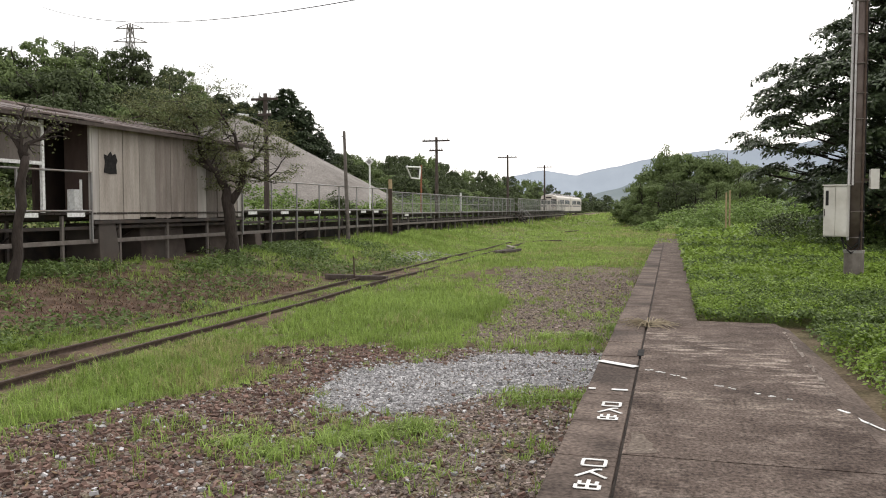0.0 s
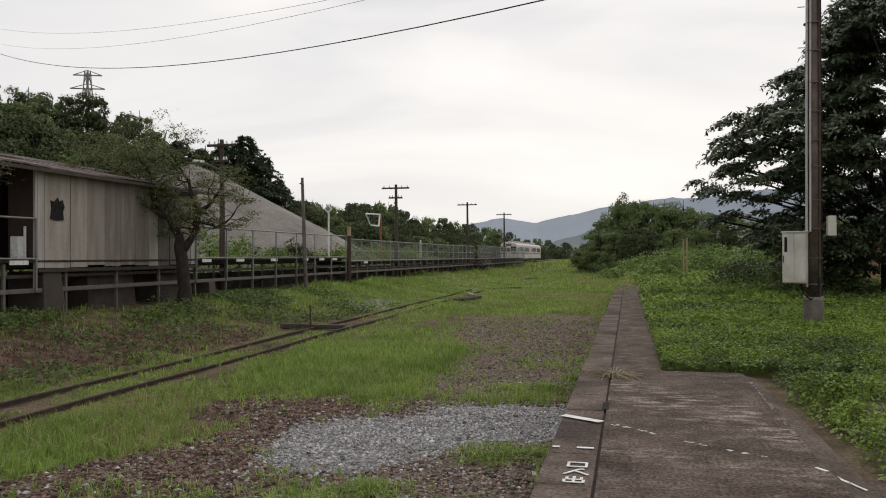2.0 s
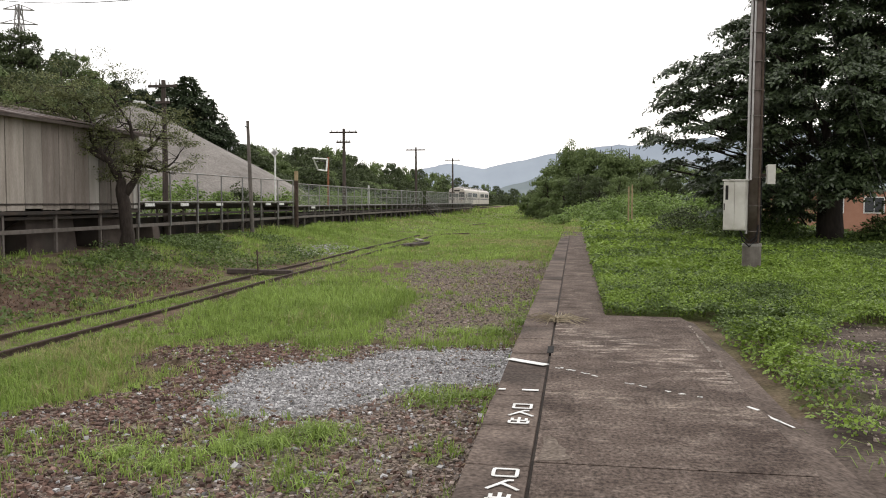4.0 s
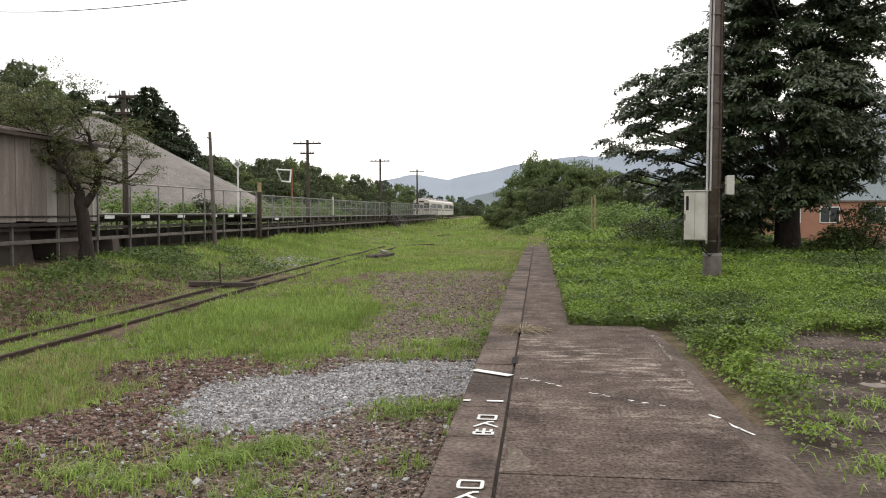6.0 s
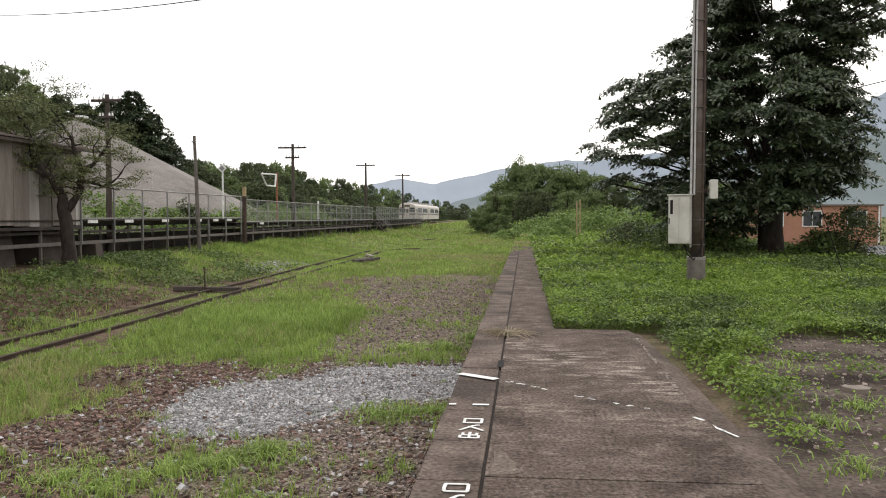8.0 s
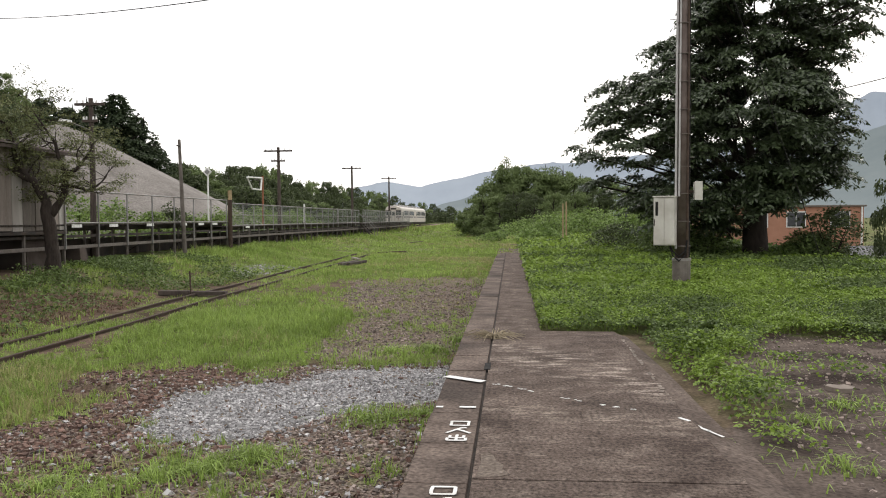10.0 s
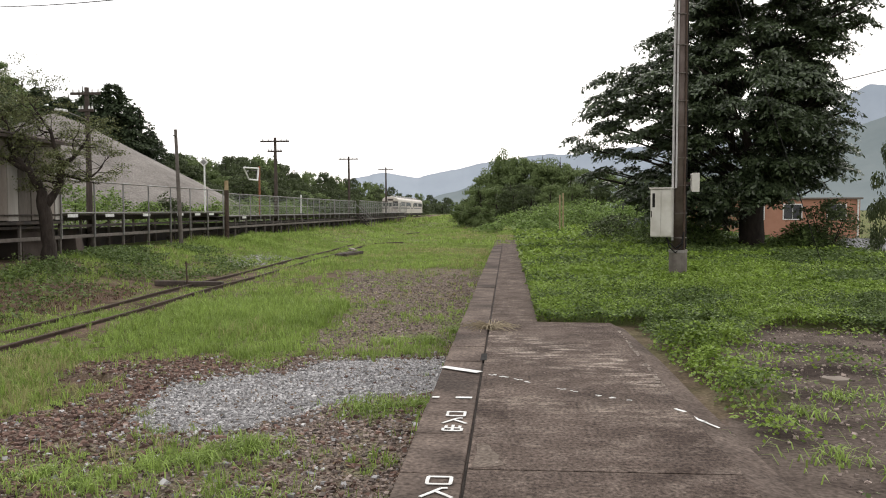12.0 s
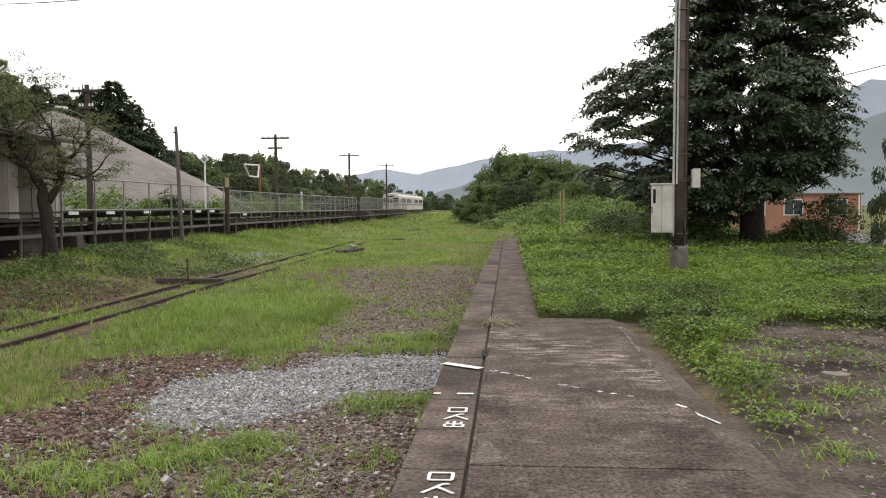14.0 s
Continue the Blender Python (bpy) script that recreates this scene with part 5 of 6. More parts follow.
def big_tree():
    """The broad dark tree beyond the pole; the crown is widest low down."""
    t = rig("broadleaf_tree", "large dark broadleaf tree with a wide low crown", "tree")
    x0, y0, z0 = 10.3, 36.0, -0.15
    rnd = random.Random(11)
    bm = bmesh.new()
    tips = []
    tube(bm, [(x0, y0, z0 - 0.3), (x0 + 0.05, y0, z0 + 0.4), (x0, y0, 1.6), (x0 + 0.1, y0, 2.6)], [0.75, 0.55, 0.48, 0.5], 12)
    for k in range(9):
        a = k * 2.399
        out = 0.9 if k < 6 else 0.35
        limb(bm, (x0 + 0.1, y0, 2.0 + 0.15 * k), (out * math.cos(a), out * math.sin(a), 0.5 if k < 6 else 1.0), (3.2 if math.cos(a) < 0.2 else 1.9) if k < 6 else 3.4, 0.24, 2, tips, rnd, 0.45, 0.12)
    part("trunk", bm, bark_dark, t, "thick dark trunk and limbs", smooth=True)
    g = np.random.default_rng(5)
    prof_z = [1.1, 2.1, 3.6, 4.6, 5.3, 5.8, 7.5, 8.0, 9.8, 10.8, 12.4, 13.2]
    left = [3.8, 6.2, 8.8, 9.0, 8.5, 8.2, 7.2, 6.0, 4.0, 3.2, 1.8, 0.5]
    right = [0.0, 3.0, 4.0, 4.2, 4.1, 4.0, 3.6, 3.9, 5.2, 5.2, 3.4, 0.8]
    centres = []
    n = 760
    zc = g.uniform(1.2, 13.0, n * 4)
    keep = 0
    for z in zc:
        rl, rr = np.interp(z, prof_z, left), np.interp(z, prof_z, right)
        a = g.uniform(0, 2 * np.pi)
        c, s = np.cos(a), np.sin(a)
        if c > -0.2 and z < 2.15:
            continue
        R = (rl if c < 0 else rr)
        lump = 0.76 + 0.34 * float(vnoise(a * 2.2 + 10, z * 1.3, 3))
        q = g.uniform(0.1, 1.0) ** 0.45 * 0.93
        if g.uniform() > 0.25 + 0.75 * min(1, max(rl, rr) / 7):
            continue
        # gaps that let the sky through
        if vnoise(a * 2.3, z * 1.25, 9) < 0.36 and q > 0.45:
            continue
        across, along = R * lump * q * c, 0.8 * max(rl, rr) * lump * q * s
        centres.append((x0 + 0.1 + 0.96 * across + 0.28 * along, y0 - 0.28 * across + 0.96 * along, z + g.normal(0, 0.2), 0.5 + 0.5 * (1 - q)))
        keep += 1
        if keep >= n:
            break
    pts, outs, twigs = [], [], bmesh.new()
    for cx, cy, cz, q in centres:
        # a bough: a shallow drooping fan, thin from top to bottom, lobed at its rim
        R = g.uniform(0.5, 1.05)
        k = int(330 * R * R) + 60
        a = g.uniform(0, 2 * np.pi, k)
        lobes = 0.72 + 0.36 * np.sin(a * int(g.integers(3, 6)) + g.uniform(0, 6))
        rr = np.sqrt(g.uniform(0, 1, k)) * R * lobes
        o = np.stack([rr * np.cos(a), rr * np.sin(a), -0.3 * rr**2 / R + g.normal(0, 0.055, k)], -1)
        away = np.array([cx - x0, cy - y0, 0.0])
        away /= np.linalg.norm(away) + 1e-6
        o[:, 2] -= 0.2 * (o @ away)
        pts.append(np.array([cx, cy, cz]) + o)
        outs.append(np.stack([0.55 * np.cos(a) * rr / R, 0.55 * np.sin(a) * rr / R, np.ones(k)], -1) + 0.25 * away)
        if g.uniform() < 0.6:
            tube(twigs, [(cx, cy, cz - 0.05), (x0 + (cx - x0) * 0.72, y0 + (cy - y0) * 0.72, cz - 0.5)], [0.02, 0.045], 4)
    tw = part("twigs", twigs, bark_dark, t)
    tw.name = "twig_growth"
    tw["kind"] = "stuff"
    v, f = clump_leaves(np.concatenate(pts), np.concatenate(outs), 0.2, 0.46, 0.42, 0.35, g)
    put("crown", mesh_arrays("crown", v, f), leaf_big, t, "dense drooping dark green leaves")


big_tree()


def thin_tree(x, y, z, az, boughs, leaves, seed, label, twig_len):
    """A crooked small tree. Boughs: rows of (distance across, height, radius), first the trunk; az: the way it spreads."""
    t = rig("sparse_tree", label, "tree", "trees by the deck")
    rnd = random.Random(seed)
    g = np.random.default_rng(seed)
    across, deep = Vector((math.cos(radians(az)), math.sin(radians(az)), 0)), Vector((-math.sin(radians(az)), math.cos(radians(az)), 0))
    bm = bmesh.new()
    tips = []
    for i, row in enumerate(boughs):
        away = 0.0 if i == 0 else rnd.uniform(-0.5, 0.5)
        pts = []
        for k, (u, h, r) in enumerate(row):
            pts.append(Vector((x, y, z + h)) + across * (u + rnd.gauss(0, 0.03)) + deep * (away * k * 0.5))
        fine, rad = [], []
        for (p, q), (a, b) in zip(zip(pts, pts[1:]), zip(row, row[1:])):
            for f_ in (0.0, 0.33, 0.67):
                wob = Vector((rnd.gauss(0, 1), rnd.gauss(0, 1), rnd.gauss(0, 1))) * (0.035 if f_ else 0.0)
                fine.append(p.lerp(q, f_) + wob)
                rad.append((a[2] * (1 - f_) + b[2] * f_) * rnd.uniform(0.9, 1.12))
        fine.append(pts[-1])
        rad.append(row[-1][2])
        tube(bm, fine, rad, 9 if i == 0 else 7)
        if i == 0:
            continue
        for p, r in list(zip(fine, rad))[2:]:
            for _ in range(2):
                d = across * rnd.uniform(-1.1, 0.7) + deep * rnd.uniform(-0.9, 0.9) + Vector((0, 0, rnd.uniform(-0.15, 0.7)))
                limb(bm, p, d, twig_len * rnd.uniform(0.5, 1.2), min(0.03, r * 0.55), 1, tips, rnd, 0.55, 0.03, 2, 0.28)
    part("trunk", bm, bark, t, "thin crooked trunk and branches", smooth=True)
    pts = []
    for p in tips:
        k = int(g.integers(leaves // 2, leaves + 1))
        pts.append(np.array(p) + g.normal(0, 1, (k, 3)) * np.array([0.2, 0.2, 0.05]))
    pts = np.concatenate(pts)
    v, f = clump_leaves(pts, np.broadcast_to(np.array([0, 0, 1.0]), pts.shape), 0.085, 0.5, 0.6, 0.2, g)
    put("crown", mesh_arrays("crown", v, f), leaf_sparse, t, "thin olive-green foliage")


thin_tree(-15.7, 27.7, -0.3, 29.5,
          [[(-0.3, -0.3, 0.36), (-0.32, 0.4, 0.27), (-0.28, 1.2, 0.22), (-0.38, 2.1, 0.2), (-0.5, 2.7, 0.17)],
           [(-0.5, 2.65, 0.16), (-0.95, 3.4, 0.12), (-1.3, 3.9, 0.09), (-2.0, 4.5, 0.06), (-2.7, 4.9, 0.025)],
           [(-0.9, 3.35, 0.1), (-1.9, 3.95, 0.075), (-3.0, 4.2, 0.05), (-4.1, 4.05, 0.03), (-5.0, 3.85, 0.015)],
           [(-1.3, 3.9, 0.08), (-1.4, 4.7, 0.06), (-1.9, 5.4, 0.04), (-2.0, 6.1, 0.015)],
           [(-0.3, 2.1, 0.15), (0.1, 2.9, 0.12), (0.2, 3.5, 0.1), (0.65, 3.9, 0.06), (1.05, 4.6, 0.025)],
           [(0.2, 3.5, 0.09), (-0.1, 4.4, 0.065), (-0.45, 5.2, 0.04), (-0.8, 5.8, 0.015)],
           [(0.15, 3.2, 0.07), (0.85, 3.0, 0.05), (1.35, 3.3, 0.03), (1.6, 3.8, 0.012)],
           [(-1.2, 3.8, 0.06), (-2.2, 4.9, 0.045), (-3.2, 5.35, 0.03), (-4.1, 5.2, 0.015)]],
          42, 14, "small leaning tree with thin olive foliage beside the deck", 0.9)
thin_tree(-15.6, 16.3, -0.3, 43.2,
          [[(0, -0.3, 0.17), (0.08, 1.2, 0.12), (0.22, 2.4, 0.11), (0.35, 3.2, 0.1)],
           [(0.35, 3.2, 0.09), (0.1, 3.7, 0.06), (-0.35, 4.1, 0.02)], [(0.35, 3.2, 0.08), (0.6, 3.6, 0.05), (1.0, 3.85, 0.035), (1.35, 4.0, 0.015)],
           [(0.3, 3.1, 0.06), (0.3, 3.9, 0.04), (0.45, 4.4, 0.015)]],
          2, 8, "nearly bare slim tree beside the deck", 0.4)


def crown_mesh(name, seed, kind, n=7000, size=0.034):
    """A crown about 1 high and 0.8 wide, standing on z 0; leaves cover uneven clumps."""
    g = np.random.default_rng(seed)
    pts, outs = [], []
    if kind == "conifer":
        for z in np.arange(0.3, 0.99, 0.058):
            reach = 0.4 * (1 - z**2.6) + 0.05
            for b in range(10):
                a = g.uniform(0, 2 * np.pi)
                L = reach * g.uniform(0.6, 1.15)
                k = int(n * L / 22) + 12
                t = g.uniform(0.1, 1, k) ** 0.8
                w = 0.22 * L * (1.05 - t) + 0.012
                s_ = g.normal(0, 1, k) * w
                pts.append(np.stack([L * t * np.cos(a) - s_ * np.sin(a), L * t * np.sin(a) + s_ * np.cos(a), z + 0.05 * t - 0.1 * t**2 + g.normal(0, 0.008, k)], -1))
                outs.append(np.broadcast_to(np.array([0.2 * np.cos(a), 0.2 * np.sin(a), 1.0]), (k, 3)))
    else:
        clumps = 50
        for _ in range(clumps):
            z = g.uniform(0.05, 0.93)
            r = 0.42 * math.sin(math.pi * min(1, 0.3 + 0.69 * z)) ** 0.6
            a = g.uniform(0, 2 * np.pi)
            q = g.uniform(0.2, 1) ** 0.4 * r
            R = g.uniform(0.07, 0.13)
            k = n // clumps
            o = g.normal(0, 1, (k, 3))
            o[:, 2] = np.abs(o[:, 2]) * 1.1 - 0.45
            o /= np.linalg.norm(o, axis=1)[:, None]
            pts.append(np.array([q * np.cos(a), q * np.sin(a), z]) + o * np.array([1, 1, 0.75]) * R * g.uniform(0.65, 1.08, (k, 1)))
            outs.append(o + np.array([0, 0, 0.35]))
    v, f = clump_leaves(np.concatenate(pts), np.concatenate(outs), size, 0.6, 0.4, 0.2, g)
    return mesh_arrays(name, v, f)


def trunk_mesh(name, seed):
    rnd = random.Random(seed)
    bm = bmesh.new()
    tips = []
    tube(bm, [(0, 0, -0.1), (0.01, 0, 0.2), (0, 0.01, 0.5), (0.01, 0, 0.85)], [0.035, 0.026, 0.018, 0.006], 7)
    for k in range(7):
        a = k * 2.4
        limb(bm, (0, 0, 0.25 + 0.08 * k), (math.cos(a), math.sin(a), 0.6), 0.3, 0.01, 0, tips, rnd)
    me = bpy.data.meshes.new(name)
    bm.to_mesh(me)
    bm.free()
    me.materials.append(bark_dark)
    return me


CROWNS = {}
for key, mat in (("round", leaf_wood), ("pale", leaf_wood_pale), ("conifer", leaf_conifer)):
    CROWNS[key] = [crown_mesh("crown", 20 + i * 7 + len(key), key) for i in range(3)]
    CROWNS["far " + key] = [crown_mesh("crown", 20 + i * 7 + len(key), key, 2600, 0.055) for i in range(3)]
    for me in CROWNS[key] + CROWNS["far " + key]:
        me.materials.append(mat)
TRUNKS = [trunk_mesh("trunk", 3), trunk_mesh("trunk", 9)]
LABELS = {"round": "dark green broadleaf tree on the wooded slope", "pale": "light green broadleaf tree among the woods", "conifer": "tall dark conifer on the wooded slope"}


def wood_tree(x, y, z, h, kind, i, wide=1.0):
    t = rig("woodland_tree", LABELS[kind], "tree", "woodland trees")
    t.location, t.rotation_euler, t.scale = (x, y, z), (0, 0, i * 1.7), (h * wide, h * wide, h)
    put("trunk", TRUNKS[i % 2], None, t)
    put("crown", CROWNS[kind if math.hypot(x, y) < 160 else "far " + kind][i % 3], None, t)


def polar(az, d):
    return -d * math.sin(radians(az)), d * math.cos(radians(az))


def build_woods():
    r = random.Random(21)
    sky_az = [-60, -30, -12, -6.2, -5, -3.6, -1.7, 0.3, 1.6, 2.6, 4.7, 7.8, 10.9, 13.0, 15.5, 17.8, 18.4, 19.5, 21.7, 24.0, 26, 28.8, 30.0, 32.6, 35.7, 40, 46, 60]
    sky_el = [2.0, 2.5, 2.6, 3.2, 3.6, 3.6, 3.9, 4.0, 2.6, 1.0, 0.9, 1.5, 2.3, 2.6, 3.1, 4.0, 4.1, 3.4, 3.7, 4.4, 6.0, 7.2, 7.4, 9.1, 10.0, 10.5, 10.5, 9.0]
    i = 0
    # wooded hill behind the shed and heap
    for az in np.arange(21, 62, 1.0):
        for d, drop in ((112, 0.0), (96, 1.6), (84, 3.4)):
            if az < 25 and d < 110:
                continue
            a = az + r.uniform(-0.5, 0.5)
            dd = d + r.uniform(-5, 5) + (34 if az < 34 else 0)
            x, y = polar(a, dd)
            top = 1.6 + dd * math.tan(radians(np.interp(a, sky_az, sky_el) - drop + r.uniform(-0.7, 0.35)))
            h = r.uniform(7.5, 11)
            z = top - h
            g = float(ground_height(x, y))
            if z < g:
                h, z = top - g + 0.3, g - 0.3
            if h > 2:
                wood_tree(x, y, min(z, g - 0.2) if z - g < 5 else z, h + max(0, z - g + 0.2 if z - g < 5 else 0), "pale" if r.random() < 0.3 else "round", i, 1.0 if h > 6 else 1.4)
                i += 1
    # conifers by the heap
    for az, d, el in ((26.2, 126, 8.4), (27.6, 128, 7.8), (25.0, 128, 7.0), (29.0, 130, 7.4), (24.0, 132, 5.4), (30.4, 131, 7.9)):
        x, y = polar(az, d)
        g = float(ground_height(x, y)) - 0.3
        wood_tree(x, y, g, 1.6 + d * math.tan(radians(el)) - g, "conifer", i, 0.85)
        i += 1
    # ridge of woods running away along the line
    for az in np.arange(3.2, 23, 0.5):
        for d, drop in ((1.0, 0.0), (0.8, 0.7), (0.62, 1.5)):
            base = np.interp(az, [3, 8, 12, 18, 23], [520, 420, 300, 210, 170])
            a = az + r.uniform(-0.25, 0.25)
            dd = base * d + r.uniform(-8, 8)
            x, y = polar(a, dd)
            if x > -30:
                x = -30 - r.uniform(0, 8)
            top = 1.6 + dd * math.tan(radians(max(0.5, np.interp(a, sky_az, sky_el) - drop + r.uniform(-0.35, 0.2))))
            g = float(ground_height(x, y)) - 0.3
            h = top - g
            if h > 1.5:
                wood_tree(x, y, g, h, "pale" if r.random() < 0.25 else "round", i, max(0.7, min(1.8, 9.0 / h)))
                i += 1
    # woods on the near side of the line's far end
    for az, d, el in ((2.6, 150, 1.2), (2.1, 140, 2.0), (1.5, 132, 2.7), (0.9, 126, 3.5), (0.3, 120, 4.1), (-0.5, 116, 3.9), (-1.2, 112, 3.7), (-1.9, 112, 4.0), (-2.6, 110, 3.8), (-3.3, 112, 3.5),
                      (-4.1, 110, 3.4), (-5.0, 112, 3.2), (-6.2, 115, 3.0), (-7.5, 116, 2.8), (0.8, 108, 1.9), (-0.4, 104, 1.9), (-1.6, 100, 1.9), (-2.9, 98, 1.8), (1.8, 124, 1.3), (-4.4, 95, 2.0), (-6, 92, 2.2),
                      (-8.5, 90, 2.4), (-10, 92, 2.6), (-12, 96, 2.9), (-14, 100, 3.0)):
        x, y = polar(az, d)
        g = float(ground_height(x, y)) - 0.3
        el += r.uniform(-0.7, -0.05) if el > 2.5 else r.uniform(-0.3, 0.1)
        wood_tree(x, y, g, 1.6 + d * math.tan(radians(el)) - g, "pale" if el > 2.6 or r.random() < 0.5 else "round", i, r.uniform(0.8, 1.15))
        i += 1
    for az, d, el, w in ((0.3, 118, 4.2, 0.55), (-1.0, 113, 3.9, 0.7), (-2.3, 111, 3.7, 0.75), (1.2, 128, 2.9, 0.7), (1.9, 118, 1.7, 1.0), (2.6, 124, 1.0, 1.3), (-3.4, 112, 3.6, 0.75)):
        x, y = polar(az, d)
        g = float(ground_height(x, y)) - 0.3
        wood_tree(x, y, g, 1.6 + d * math.tan(radians(el)) - g, "pale", i, w)
        i += 1
    # beyond the fence on both sides of the far line
    for k in range(26):
        x, y = -4.0 - r.uniform(0, 20), 330 + 16 * k
        wood_tree(x, y, -0.6, r.uniform(6, 9), "round", i, 1.3)
        i += 1
    # trees by the orange house
    for x, y, h in ((20.0, 44.0, 9.0),):
        g = float(ground_height(x, y)) - 0.2
        wood_tree(x, y, g, h, "round", i, 0.36)
        i += 1


build_woods()


def bush(x, y, w, h, mat, seed, name="bush", label="leafy green bush behind the deck", size=0.19, n=3000, depth=None):
    g = np.random.default_rng(seed)
    z = float(ground_height(x, y))
    a = g.uniform(0, 2 * np.pi, n)
    q = np.sqrt(g.uniform(0, 1, n))
    zz = g.uniform(0, 1, n) ** 0.8
    lump = 0.7 + 0.6 * vnoise(a * 2 + seed, zz * 3, seed)
    rr = q * np.sqrt(np.clip(1 - zz**2, 0.02, 1)) * lump
    pts = np.stack([x + w * rr * np.cos(a), y + (depth or w) * rr * np.sin(a), z + h * zz * lump], -1)
    t = rig(name, label, "bush", "bushes")
    for k in range(6):
        b = k * 1.05
        bm = bmesh.new()
        tube(bm, [(x, y, z - 0.1), (x + w * 0.3 * math.cos(b), y + w * 0.3 * math.sin(b), z + h * 0.5), (x + w * 0.5 * math.cos(b), y + w * 0.5 * math.sin(b), z + h * 0.85)], [0.03, 0.02, 0.008], 5)
        part("stem", bm, bark_dark, t)
    v, f = leaf_cards(pts, size, 0.2, 0.55, g)
    put("foliage", mesh_arrays("foliage", v, f), mat, t)


for i, (x, y, w, h, mat) in enumerate(((-24.2, 13.5, 2.4, 2.8, leaf_wood), (-24.4, 17.4, 2.4, 2.9, leaf_bush), (-24.5, 21.0, 2.2, 3.0, leaf_bush), (-24.8, 25.0, 2.4, 3.4, leaf_wood_pale), (-25.2, 29.5, 2.4, 3.0, leaf_bush), (-24.4, 39.5, 2.2, 2.6, leaf_bush), (-24.2, 44.5, 2.2, 3.4, leaf_bush), (-24.4, 49, 2.3, 3.2, leaf_bush), (-24.0, 53.5, 2.0, 2.7, leaf_bush), (-24.4, 58, 1.8, 3.2, leaf_wood),
                                       (-24.5, 62, 2.2, 2.6, leaf_bush), (-25, 68, 2.5, 3.0, leaf_bush), (-25.5, 75, 3, 3.2, leaf_wood_pale), (-26, 83, 3, 3.4, leaf_bush), (-26, 92, 3, 3.0, leaf_wood_pale), (-27, 102, 4, 3.4, leaf_bush))):
    bush(x, y, w, h * 0.72, mat, 60 + i)
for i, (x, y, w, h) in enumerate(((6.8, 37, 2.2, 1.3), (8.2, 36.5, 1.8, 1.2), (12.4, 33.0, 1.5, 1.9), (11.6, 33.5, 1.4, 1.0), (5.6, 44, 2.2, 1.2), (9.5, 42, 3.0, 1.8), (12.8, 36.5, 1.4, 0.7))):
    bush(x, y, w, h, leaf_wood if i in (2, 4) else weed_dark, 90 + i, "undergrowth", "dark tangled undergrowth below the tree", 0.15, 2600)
for i, (x, y, w, h) in enumerate(((3.5, 74, 3.5, 2.4), (7.0, 72, 3.5, 2.8), (10.5, 70, 4.0, 3.0), (1.5, 82, 3.0, 2.0), (5.0, 84, 4, 3.2), (8.8, 62, 3.0, 2.2), (12, 60, 3, 2.4), (-1.0, 92, 3, 1.6), (2.2, 62, 2.2, 1.2), (14, 78, 4, 3.4))):
    bush(x, y, w, h * 0.72, leaf_bush, 120 + i, "kudzu_mound", "bright green mound of creeper leaves", 0.24, 2200)


